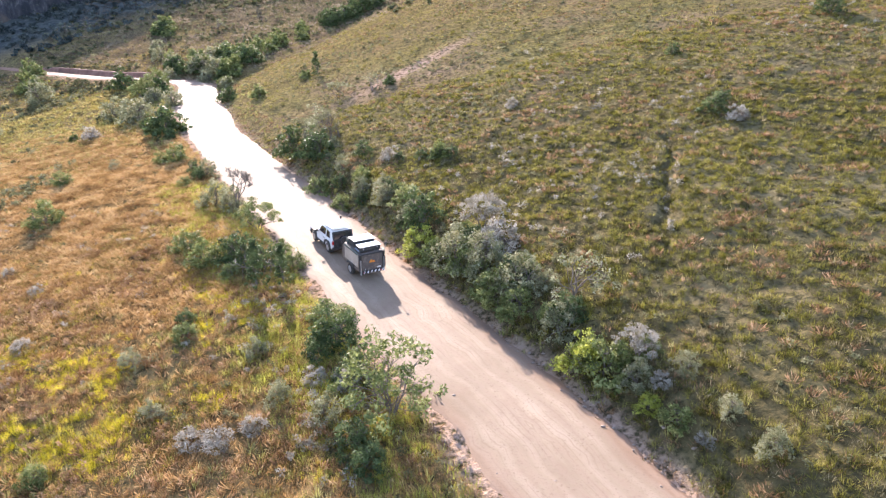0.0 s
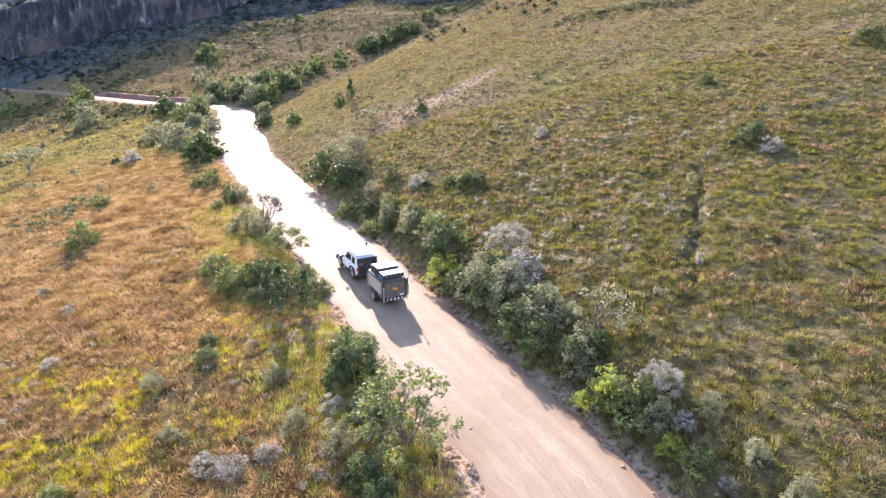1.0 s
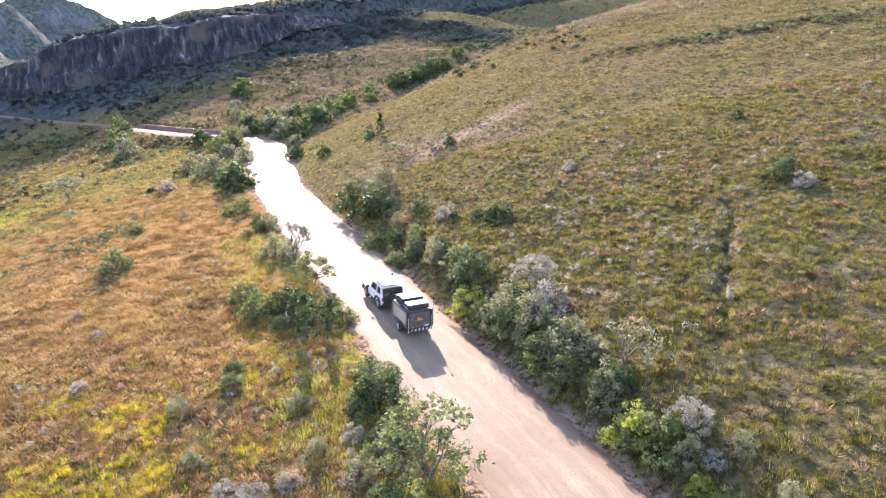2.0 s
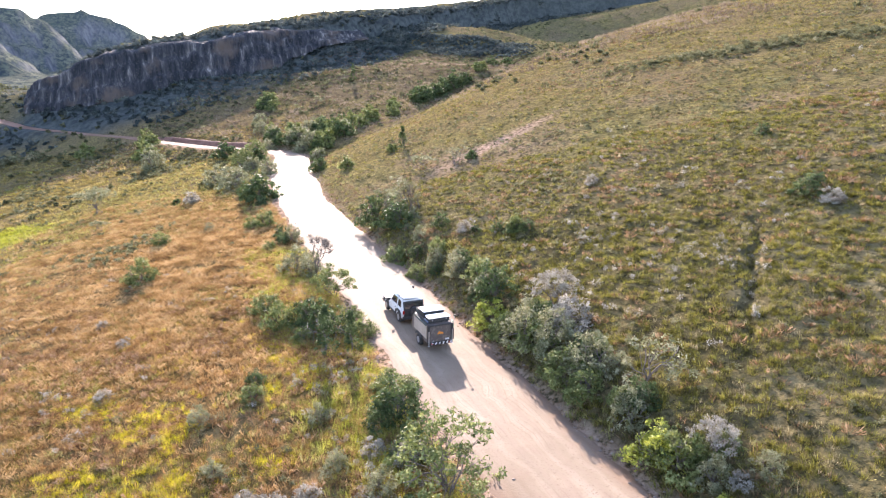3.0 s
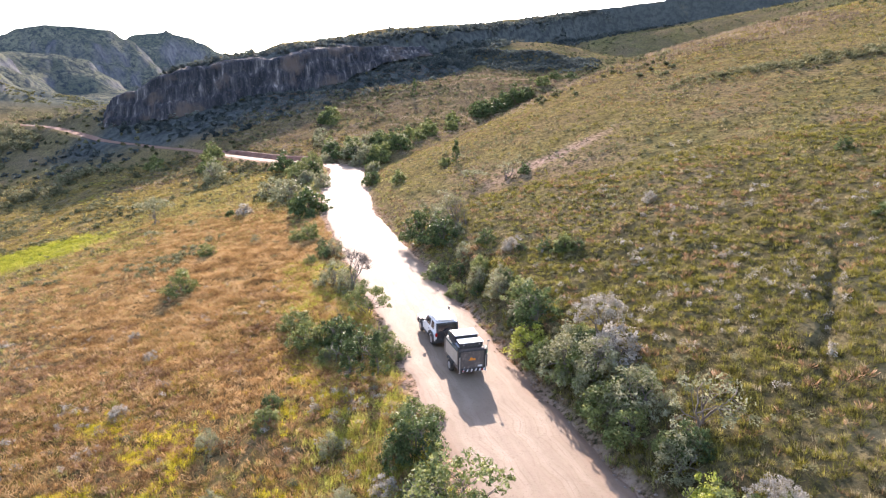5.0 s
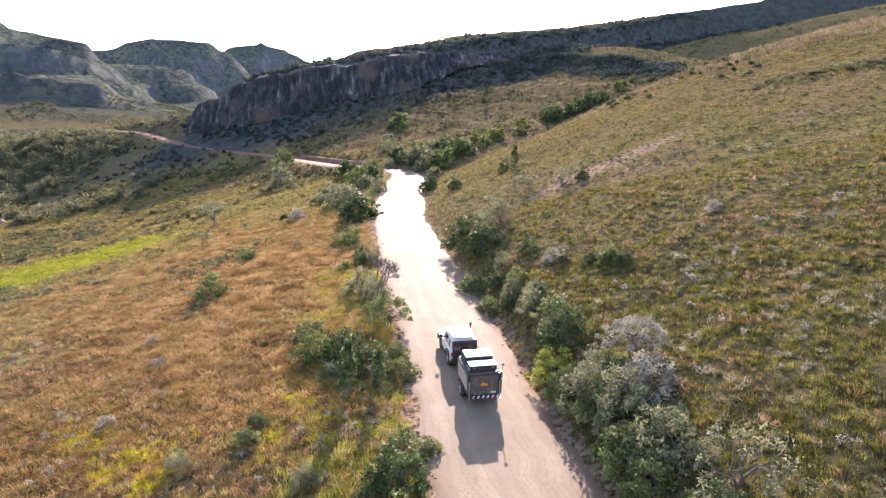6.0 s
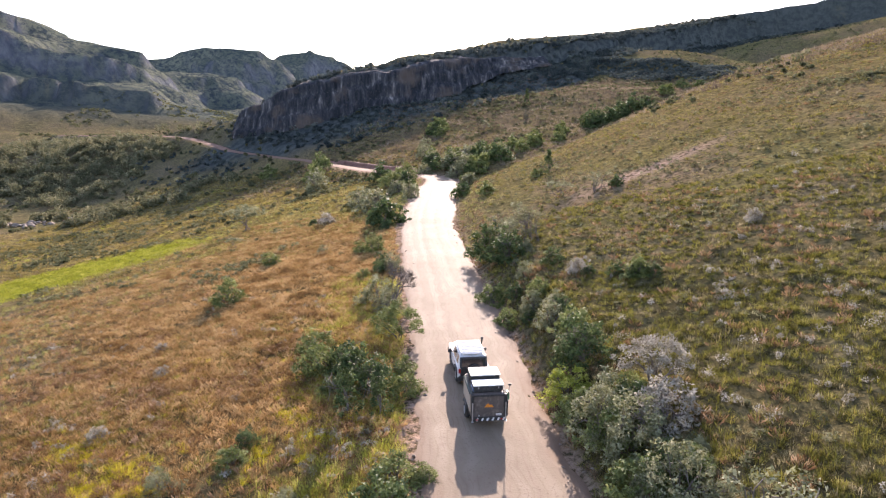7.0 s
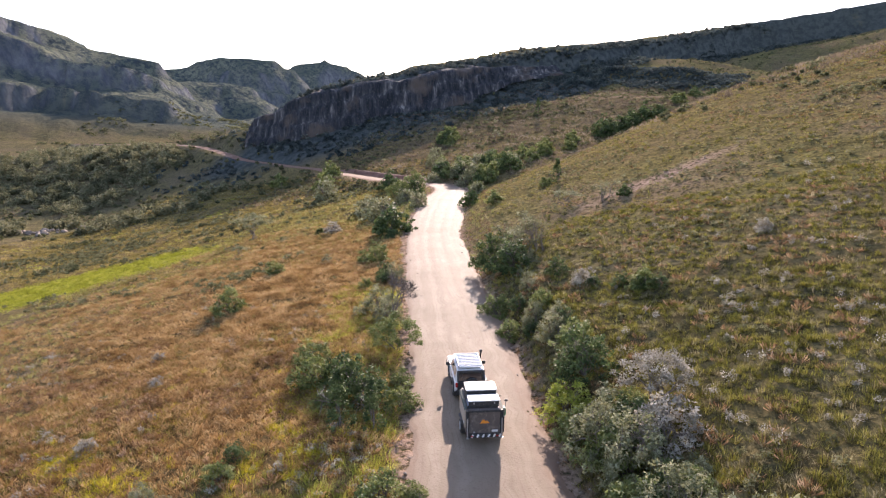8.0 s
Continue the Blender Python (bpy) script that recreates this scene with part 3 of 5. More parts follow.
BARK = solid("grey_bark", [(0.3, (0.09, 0.07, 0.055)), (0.7, (0.20, 0.165, 0.135))], 0.4, 0.9, 0.6, 0.05)


def part(name, data, parent, label="", category=""):
    ob = new(name, data)
    ob.parent = parent
    return tagged(ob, label, category)


def unit(v):
    return v / np.maximum(1e-6, np.linalg.norm(v, axis=-1, keepdims=True))


def blades(x, y, z, per, height, reach, width, rng, root=0.12, droop=0.25, plume=False):
    """Tufts of narrow blades, or of stalks that widen to a plume."""
    n = len(x) * per
    size = np.repeat(rng.uniform(0.65, 1.25, len(x)), per)
    base = np.repeat(np.stack([x, y, z], -1), per, 0)
    a = rng.uniform(0, 2 * np.pi, n)
    out = np.stack([np.cos(a), np.sin(a), 0 * a], -1)
    side = np.stack([-np.sin(a), np.cos(a), 0 * a], -1)
    b = rng.uniform(-0.9, 0.9, n)[:, None]
    side = unit(side + out * b)
    h = (height * size * rng.uniform(0.55, 1.1, n))[:, None]
    far = (reach * size * rng.uniform(0.1, 1.0, n))[:, None]
    w = (width * size * rng.uniform(0.6, 1.2, n))[:, None]
    up = np.array([0, 0, 1.0])
    p0 = base + out * root * rng.uniform(0, 1, n)[:, None] - up * 0.05
    tip = p0 + out * far + up * h * (1 - droop * far / max(reach, 1e-3))
    if plume:
        v = np.stack([p0, tip + side * w - up * h * 0.15, tip - side * w], 1)
    else:
        v = np.stack([p0 - side * w, p0 + side * w, tip], 1)
    return v.reshape(-1, 3), np.arange(3 * n).reshape(-1, 3)


def leaves(centre, radius, per, leaf, rng, flat=0.8, outward=0.6):
    """Clumps of leaves round the centres: small pointed cards, turned mostly outward and up."""
    n = len(centre) * per
    c = np.repeat(centre, per, 0)
    r = np.repeat(np.broadcast_to(radius, len(centre)), per)[:, None]
    o = unit(rng.normal(size=(n, 3))) * rng.uniform(0.25, 1, n)[:, None] ** 0.6
    p = c + o * r * np.array([1, 1, flat])
    normal = unit(o * outward + rng.normal(size=(n, 3)) * 0.55 + np.array([0, 0, 0.35]))
    t = unit(np.cross(normal, rng.normal(size=(n, 3))))
    s = np.cross(normal, t)
    k = (leaf * rng.uniform(0.6, 1.25, n))[:, None]
    v = np.stack([p - t * k, p + t * k * 0.5 + s * k * 0.62, p + t * k * 0.8 - s * k * 0.45], 1).reshape(-1, 3)
    return v, np.arange(3 * n).reshape(-1, 3)


def tube(points, r0, r1, sides=5):
    p = np.asarray(points, float)
    t = unit(np.gradient(p, axis=0))
    a = unit(np.cross(t, np.array([0.31, 0.17, 0.93]) + 0 * t))
    b = np.cross(t, a)
    r = np.linspace(r0, r1, len(p))[:, None, None]
    u = np.linspace(0, 2 * np.pi, sides, endpoint=False)[None, :, None]
    v = p[:, None] + r * (np.cos(u) * a[:, None] + np.sin(u) * b[:, None])
    return v.reshape(-1, 3), grid_faces(len(p), sides, closed=True)


def joined(pieces):
    vs, fs, n = [], [], 0
    for v, f in pieces:
        vs.append(v)
        fs.append(f + n)
        n += len(v)
    return np.vstack(vs), np.vstack(fs)


def limbs(rng, height, spread, stems, forks, thick, lean=0.2, bend=0.18):
    """Stems that fork into branches; returns the tubes and the tips."""
    tubes, tips = [], []

    def grow(p, d, length, r, depth):
        pts, q, dd = [p], p, d
        for _ in range(4):
            dd = unit(dd + rng.normal(size=3) * bend)
            q = q + dd * length / 4
            pts.append(q)
        tubes.append(tube(pts, r, r * 0.6, 6 if depth == 0 else 4))
        if depth >= forks:
            tips.append(q)
            return
        for i in range(3 if depth == 0 else 2 + int(rng.random() < 0.5)):
            grow(pts[-1 - int(rng.random() < 0.3)], unit(dd + rng.normal(size=3) * spread), length * rng.uniform(0.55, 0.8), r * 0.58, depth + 1)
    for i in range(stems):
        a = rng.uniform(0, 2 * np.pi)
        d = unit(np.array([np.cos(a) * lean, np.sin(a) * lean, 1.0]))
        grow(np.array([np.cos(a) * 0.1 * (stems > 1), np.sin(a) * 0.1 * (stems > 1), -0.15]), d, height * 0.42, thick, 0)
    return joined(tubes), np.array(tips)


def plant(name, label, category, group, seed, width, height, material, clumps=70, per=26, leaf=0.1, clump=0.34, low=0.0, stems=3, shape="dome", thick=0.06, sparse=False, lean=None, spread=0.6):
    """A shrub or small tree: stems, then a crown of leaf clumps with an uneven outline."""
    rng = np.random.default_rng(seed)
    thing = new(name)
    tagged(thing, label, category, group)
    wood, tips = limbs(rng, height * (1 if lean is None else 0.8), 0.75 if shape == "flat" else spread, stems, 2, thick, lean if lean is not None else 0.35 if stems > 1 else 0.15)
    a, u = rng.uniform(0, 2 * np.pi, clumps), rng.uniform(0, 1, clumps)
    e = np.arcsin(rng.uniform(-0.1 if low < 0.2 else -0.4, 1, clumps))
    lump = 1 + 0.28 * np.sin(a * 3 + seed) * np.cos(e * 2) + rng.normal(size=clumps) * 0.12
    r = (0.55 + 0.45 * u ** 0.4) * lump
    mid, half = height * (low + 1) / 2, height * (1 - low) / 2
    if shape == "dome":
        mid, half = height * low, height * (1 - low)
    if shape == "flat":
        mid, half, r = height * 0.72, height * 0.26, r * 1.0
    if shape == "spire":
        taper = 1 - 0.7 * np.clip(np.sin(e), 0, 1) ** 1.3
        r = r * taper
    c = np.stack([width / 2 * r * np.cos(a) * np.cos(e), width / 2 * r * np.sin(a) * np.cos(e), mid + half * (0.6 + 0.4 * u) * np.sin(e) * (1 + 0.15 * np.sin(a * 2 + seed))], -1)
    if shape == "spire":
        c[:, 2] = height * low + height * (1 - low) * np.clip(np.sin(e), 0, 1)
    c = c - [0, 0, clump * 0.4]
    c[:, 2] = np.maximum(c[:, 2], 0.12)
    if sparse:
        c = tips + rng.normal(size=tips.shape) * 0.1
    extra = [tube([np.array([0, 0, mid * 0.4]), (q * [0.5, 0.5, 0.75]), q], 0.02, 0.008, 4) for q in c[::5]]
    part("stem", mesh_of("stem", *joined([wood] + extra), BARK), thing)
    part("crown", mesh_of("crown", *leaves(c, clump * rng.uniform(0.7, 1.3, len(c)), per, leaf, rng), material), thing)
    return thing


def bare_tree(seed, height):
    rng = np.random.default_rng(seed)
    thing = tagged(new("bare_tree"), "leafless grey tree with fine twigs at the roadside", "tree")
    wood, tips = limbs(rng, height * 0.9, 0.32, 2, 3, 0.10, 0.10, 0.09)
    part("trunk", mesh_of("trunk", *wood, BARK), thing)
    twigs = []
    for q in tips:
        for _ in range(12):
            d = unit(rng.normal(size=3) + np.array([0, 0, 1.0]))
            twigs.append(tube([q, q + d * 0.25 + rng.normal(size=3) * 0.05, q + d * 0.55], 0.014, 0.006, 3))
    tagged(part("fine_twig", mesh_of("fine_twig", *joined(twigs), BARK), thing), kind="stuff")
    return thing


def set_out(protos, spots, rng):
    """Put copies of the kinds at the spots (x, y, width), each turned and scaled."""
    for i, (x, y, w) in enumerate(spots):
        ob, nominal = protos[i % len(protos)]
        k = w / nominal
        m = pose(x, y, float(land(np.array([x]), np.array([y]))[0]) - 0.05, 0, 0, rng.uniform(0, 360)) @ Matrix.Diagonal((k, k, k * rng.uniform(0.88, 1.12), 1))
        if i < len(protos):
            ob.matrix_basis = m
        else:
            src = m @ Matrix.Diagonal((*ob.scale, 1)).inverted()
            copy_thing(ob, src)


def shrubs(count, nominal, spots, name, label, category, group, seed, height, material, clumps, per, leaf, **more):
    """Shrubs of one kind; those far up the valley have fewer and broader leaves."""
    near, far = [p for p in spots if p[1] < 82], [p for p in spots if p[1] >= 82]
    set_out(kind(count, nominal, name, label, category, group, seed, height, material, clumps=clumps, per=per, leaf=leaf, **more), near, rng)
    set_out(kind(min(2, len(far)), nominal, name, label, category, group, seed + 50, height, material, clumps=clumps, per=15, leaf=leaf * 1.75, **more), far, rng)


def kind(count, nominal, *args, **more):
    return [(plant(*args[:4], args[4] + i, nominal, *args[5:], **more), nominal) for i in range(count)]


def belt(n, ys, offs, sizes, seed):
    """Places for shrubs along the road's banks: (x, y, width)."""
    g = np.random.default_rng(seed)
    y = np.sort(g.uniform(*ys, n))
    x = np.interp(y, MAIN[:, 1], MAIN[:, 0]) + g.uniform(*offs, n)
    return [(round(float(a), 1), round(float(b), 1), round(float(c), 1)) for a, b, c in zip(x, y, g.uniform(*sizes, n))]


rng = np.random.default_rng(5)
shrubs(3, 3.2,
        [(-6.2, 33.3, 3.0), (-4.9, 30.0, 2.2), (-4.2, 25.0, 2.0), (-3.4, 23.6, 1.8), (-14.6, 44.9, 3.1), (-13.1, 44.3, 2.8), (-16.0, 45.8, 2.4), (-38.9, 91.5, 5.2), (-66.2, 138, 5.0), (-59.1, 131, 3.7), (-55.3, 97.1, 1.4), (-1.6, 49.6, 3.4), (-0.6, 62.2, 1.7), (0.8, 61.6, 1.5), (-2.2, 62.6, 1.5), (-4.4, 63.6, 1.4), (-16.0, 36.4, 1.3),
         (-17.4, 75.9, 4.4), (-13.8, 71.4, 4.6), (-7.3, 91.2, 1.6), (44.8, 80.1, 3.2), (25.7, 76, 1.8), (-30.7, 187, 4.6), (-27.3, 196, 5.6), (-23.6, 207, 5.6), (-29.2, 190, 4.4), (-31.6, 192.5, 5.0), (-28, 193, 3.6), (-25.6, 200, 4.4), (-26.4, 203.5, 5.0), (-22.2, 211, 4.2), (-20.6, 215, 4.8), (-58.5, 149.5, 3.4), (-61.0, 153.5, 4.2), (-46.0, 139.5, 3.0), (-53.8, 125.4, 4.4), (24.0, 58.6, 2.3), (25.4, 60.2, 1.6), (-54.0, 147.5, 4.6), (-50.6, 157.9, 5.0), (-47.4, 151.5, 4.2), (-9.4, 262, 4.6), (-14.6, 252, 4.0), (-80.2, 195, 4.6),
         (-42.8, 149, 5.2), (-38.0, 117, 3.2), (-8.3, 67.4, 2.0), (-7.0, 32.4, 1.8), (2.2, 43.4, 2.6), (7.2, 33.8, 2.0), (4.6, 38.6, 2.4)] + belt(5, (62, 100), (-8.6, -6.2), (1.2, 2.2), 75) + belt(7, (50, 76), (6.0, 9.0), (1.0, 1.9), 73),
        "dark_shrub", "dense dark-green shrub with small glossy leaves in the grass", "shrub", "dark shrubs", 100, 2.6, DARK, clumps=90, per=28, leaf=0.122)
shrubs(3, 2.6,
        [(-17.9, 45.3, 2.7), (-7.3, 36.2, 2.3), (-15.5, 34.7, 1.5), (-6.2, 37.2, 1.2), (-11.1, 44.6, 2.0), (-31.6, 75.8, 2.6), (-33.3, 75.8, 2.0), (-26.9, 65.8, 1.3), (-37.5, 58.4, 3.0), (-43.2, 71.8, 2.1), (8.4, 29.6, 2.6), (-22.9, 111.3, 1.9), (-30.2, 108.6, 2.6),
         (-43, 132, 3.4), (-44.4, 163, 3.6), (-55.5, 152.5, 3.8), (-51.5, 149.0, 3.2), (-48.2, 155.0, 4.0), (-40.6, 158.0, 3.4), (-57.8, 158.5, 4.2), (-64.5, 160.0, 3.6), (-45.2, 146.0, 3.4), (-35.2, 172.0, 3.2), (-39.4, 165.5, 4.0), (-52.5, 164.0, 3.4), (-37.2, 180.6, 3.2), (-41.8, 171, 3.8), (-48.6, 163, 3.0), (-102.0, 166, 4.8), (-99.0, 163.4, 3.6), (-77.2, 193, 3.8), (-17.4, 233, 5.0), (-0.3, 62, 2.0), (-7.9, 61.2, 1.9), (-37.8, 183, 3.6), (-80.5, 199, 6.5), (-95, 153.5, 5.5), (-44.6, 141, 4.6), (-122, 168, 5.0), (-15.2, 43.0, 1.6), (-20.3, 48.6, 2.4),
         (-12.5, 47.2, 1.6), (-12.6, 63.6, 2.4), (3.4, 38.0, 3.0), (-18.5, 23.9, 1.3), (-9.6, 58.8, 2.0), (-3.2, 53.4, 2.4), (6.4, 34.2, 1.8), (4.5, 36.2, 2.4), (1.6, 42.0, 2.6), (-0.6, 44.6, 2.2)] + belt(9, (24, 52), (6.2, 9.0), (1.2, 2.0), 71),
        "green_shrub", "leafy mid-green rounded shrub growing in grass", "shrub", "green shrubs", 200, 2.1, GREEN, clumps=82, per=29, leaf=0.112)
shrubs(2, 3.0,
        [(-1.8, 46.9, 2.8), (7.5, 30.6, 2.6), (9.8, 26.6, 1.2)],
        "lime_shrub", "bright yellow-green shrub beside the dirt road", "shrub", "lime shrubs", 300, 2.3, LIME, clumps=82, per=40, leaf=0.10)
shrubs(3, 3.2,
        [(-21.4, 58.9, 3.2), (-19.4, 57.6, 2.6), (-49.1, 105.4, 5.6), (-56, 112, 4.6), (0.9, 43.0, 3.7), (2.7, 40.9, 3.5), (4.9, 37.6, 3.0), (6.6, 33.2, 2.4), (-42.4, 130.4, 3.2),
         (-84.9, 140, 5.6), (-53.6, 156.5, 4.2), (-59.6, 145.8, 3.6), (-49.8, 141.2, 3.4), (-62.8, 156.8, 4.4), (-43.4, 153.5, 3.8), (-69.5, 166.0, 4.0), (-74.0, 176.0, 4.2), (-53.1, 147, 5.4), (-48.7, 144, 4.6), (-25.6, 68.9, 2.4), (-7.6, 59.2, 1.9), (-17.6, 32.2, 1.6), (-14.8, 27.9, 1.2), (-5.8, 27.2, 1.8), (-8.4, 28.6, 1.5), (-10.8, 32.8, 1.3), (-39.9, 77.4, 1.4),
         (-46.0, 113, 3.4), (-52, 119, 3.6), (9.6, 28.2, 1.8), (-2.6, 51.0, 2.2), (-5.2, 55.6, 2.2)] + belt(14, (22, 74), (6.0, 9.6), (1.0, 2.0), 72),
        "grey_shrub", "grey-green bushy shrub with pale leaf tips", "shrub", "grey shrubs", 400, 2.7, GREY, clumps=98, per=40, leaf=0.088)
shrubs(2, 2.2,
        [(-5.1, 29.6, 1.6), (-52.2, 96, 2.8), (3.8, 42.3, 3.0), (10.6, 27.6, 1.1), (11.5, 23.9, 0.8), (-5.4, 64.4, 2.0), (7.3, 70.4, 1.5), (25.3, 56.2, 2.0), (-25.8, 35.2, 1.2), (-12.0, 25.7, 1.5),
         (-10.7, 25.5, 1.4), (-6.8, 30.0, 1.4), (-9.2, 26.4, 1.2), (-29.6, 43.2, 1.1), (-34.4, 47.6, 1.0)],
        "silver_shrub", "pale silver-grey shrub with woolly leaves", "shrub", "silver shrubs", 500, 1.7, SILVER, clumps=62, per=38, leaf=0.08, clump=0.28)
set_out(kind(1, 3.8, "silver_tree", "small spreading tree with a pale silver crown and dark stems", "tree", "silver trees", 610, 3.6, SILVER, clumps=95, per=44, leaf=0.08, clump=0.32, low=0.62, stems=3, shape="dome", thick=0.1, lean=0.25, spread=0.4),
        [(2.9, 45.6, 3.1), (9.9, 29.3, 2.0)], rng)
set_out(kind(1, 4.4, "olive_tree", "small olive-green roadside tree with a clumped crown", "tree", "", 641, 4.0, GREEN, clumps=80, per=60, leaf=0.10, clump=0.40, low=0.5, stems=3, thick=0.08, lean=0.22, spread=0.4),
        [(-15.6, 52.2, 3.3), (-55.4, 128.6, 4.6), (-54.8, 122.4, 5.0)], rng)
set_out(kind(1, 4.2, "broadleaf_tree", "slim broad-leaved tree with light green leaves and open crown", "tree", "", 663, 4.7, GREEN, clumps=74, per=44, leaf=0.115, clump=0.38, low=0.26, stems=5, thick=0.06, lean=0.3, spread=0.4),
        [(-2.6, 27.0, 4.4)], rng)
set_out(kind(1, 5.5, "flat_topped_tree", "flat-topped grey-brown tree on the grassy slope", "tree", "flat-topped trees", 680, 3.8, GREY, clumps=80, per=26, leaf=0.12, clump=0.34, shape="flat", stems=2, thick=0.1),
        [(-71.2, 99.2, 6.4), (-14.7, 92.8, 3.3), (-60.5, 84.5, 2.6)], rng)
set_out(kind(1, 2.8, "twiggy_tree", "sparse twiggy tree with thin grey foliage", "tree", "twiggy trees", 700, 3.4, GREY, per=40, leaf=0.09, clump=0.4, stems=3, thick=0.07, sparse=True),
        [(7.5, 35.2, 3.0), (-14.2, 78.6, 3.4), (-15.4, 75.6, 3.0), (-64, 194, 3.0), (-9.6, 90.4, 2.6)], rng)
set_out(kind(2, 1.6, "bare_sapling", "slim dark upright sapling with few withered leaves at the roadside", "tree", "bare saplings", 740, 3.6, GREYGREEN, per=14, leaf=0.08, clump=0.3, stems=3, thick=0.05, sparse=True, lean=0.12, spread=0.22),
        [(-14.5, 74.0, 1.7), (-13.2, 76.5, 1.9), (-15.6, 78.0, 1.6), (-12.5, 72.8, 1.5), (-16.2, 76.4, 1.9), (-13.8, 79.5, 1.5), (-17.0, 79.2, 1.7), (-12.0, 75.0, 1.4)], rng)
set_out(kind(1, 1.6, "slender_tree", "narrow upright dark-green tree on the hillside", "tree", "slender trees", 720, 4.2, DARK, clumps=60, per=40, leaf=0.1, clump=0.3, shape="spire", stems=1, thick=0.08, low=0.1),
        [(-20.9, 110.4, 1.6), (-59.5, 222, 2.0), (-12.8, 40.8, 1.4), (-11.2, 41.6, 1.2)], rng)
bare = bare_tree(31, 4.6)
bare.matrix_basis = pose(-19.0, 57.2, float(land(np.array([-19.0]), np.array([57.2]))[0]), 0, 0, 40)


# ---- grass and scrub ----
def scatter(n, xs, ys, keep, seed):
    """Random places in a stretch of the plan, kept with the odds that keep(x, y, d) gives."""
    g = np.random.default_rng(seed)
    x, y = g.uniform(*xs, n), g.uniform(*ys, n)
    d, _ = to_road(x, y)
    ok = g.random(n) < keep(x, y, d)
    x, y = x[ok], y[ok]
    return x, y, land(x, y), g


def sward(name, label, n, xs, ys, keep, seed, material, per, height, reach, width, **more):
    x, y, z, g = scatter(n, xs, ys, keep, seed)
    v, f = blades(x, y, z, per, height, reach, width, g, **more)
    return tagged(new(name, mesh_of(name, v, f, material)), label, "grass", kind="stuff")


def side(x, y):
    return x - np.where(y < 134, np.interp(y, MAIN[:, 1], MAIN[:, 0]), -50 + 0.95 * (y - 134))


def seen_from_path(x, y):
    return (y > 17) & (np.abs(np.degrees(np.arctan2(x - 2, y + 2)) + 12) < 52)


def verge(d, gap=4.0):
    return (np.abs(d) > gap)


def gold_odds(x, y, d):
    c = cover_of(x, y, d)
    return np.clip(c[:, 0] * 1.2, 0, 1) * (0.25 + 0.75 * smooth(-0.45, 0.1, waves(x, y, 5, 35))) * (0.35 + 0.65 * smooth(32, 48, y)) * (side(x, y) < -5) * seen_from_path(x, y)


def right_odds(x, y, d):
    return (1 - np.clip(1.3 * cover_of(x, y, d)[:, 2], 0, 1)) * verge(d) * (side(x, y) > 0) * seen_from_path(x, y) * (0.6 + 0.4 * smooth(-0.4, 0.3, waves(x, y, 2.2, 31)))


def left_odds(x, y, d):
    return verge(d, 4.3) * (side(x, y) < 0) * seen_from_path(x, y) * np.clip(1.1 - cover_of(x, y, d)[:, 0], 0, 1)


def patch(x, y, seed, size=1.5, at=0.0):
    return smooth(at - 0.15, at + 0.15, waves(x, y, size, seed, 2))


def near_left(x, y, d):
    return verge(d, 4.4) * (side(x, y) < -3) * seen_from_path(x, y) * smooth(58, 44, y + 0.4 * (x + 20))


def verge_odds(x, y, d):
    return (d < -4.2) * (d > -14) * smooth(-12, -7.5, d) * (0.35 + 0.65 * smooth(-0.3, 0.3, waves(x, y, 3, 42)))


def slope_odds(x, y, d):
    return (1 - wet(x, y)) * (np.abs(d) > 6) * (side(x, y) < -10) * (1.15 - 0.6 * cover_of(x, y, d)[:, 0]) * (0.5 + 0.5 * smooth(-0.3, 0.3, waves(x, y, 6, 43)))


def herb_odds(x, y, d):
    return verge(d) * seen_from_path(x, y) * (0.12 + 0.88 * smooth(-0.15, 0.4, waves(x, y, 3.5, 33))) * np.where(side(x, y) < 0, smooth(52, 40, y) + 0.25, 0.5)


sward("field_tufts", "reddish and olive tufts scattered through the golden grass", 15000, (-75, -6), (30, 104), lambda x, y, d: gold_odds(x, y, d) * patch(x, y, 78, 4.0, 0.1), 26, RUST, 17, 0.5, 0.34, 0.012, root=0.2, droop=0.3)
sward("golden_grass", "tall golden-orange dry grass covering the slope", 52000, (-75, -6), (17, 104), gold_odds, 1, GOLD, 20, 0.46, 0.38, 0.006, root=0.25, droop=0.3, plume=True)
sward("olive_tussocks", "olive-green grass tussocks on the hillside", 27000, (-12, 46), (17, 62), lambda x, y, d: right_odds(x, y, d) * (0.3 + 0.7 * patch(x, y, 71, 1.6, -0.2)), 2, TUSSOCK, 27, 0.44, 0.46, 0.017, root=0.17, droop=0.5)
sward("hillside_tussocks", "olive and yellow grass tussocks across the hillside", 12500, (-26, 62), (50, 86), lambda x, y, d: right_odds(x, y, d) * ((y > 62) | (x > 46)) * (0.4 + 0.6 * patch(x, y, 71, 1.8, -0.2)), 29, TUSSOCK, 22, 0.44, 0.5, 0.028, root=0.2, droop=0.5)
sward("grey_tussocks", "grey-green dry tussocks between the olive ones", 14000, (-12, 52), (17, 78), lambda x, y, d: right_odds(x, y, d) * (0.15 + 0.85 * patch(x, y, 72, 1.9, -0.1)), 21, GREYGRASS, 25, 0.42, 0.4, 0.019, root=0.18, droop=0.5)
sward("rusty_tussocks", "reddish-brown withered tussocks on the hillside", 27000, (-45, 80), (17, 175), lambda x, y, d: right_odds(x, y, d) * patch(x, y, 73, 2.4, 0.1) * (0.2 + 0.8 * patch(x, y, 79, 16, -0.1)), 22, BROWN, 17, 0.38, 0.4, 0.022, root=0.2, droop=0.45)
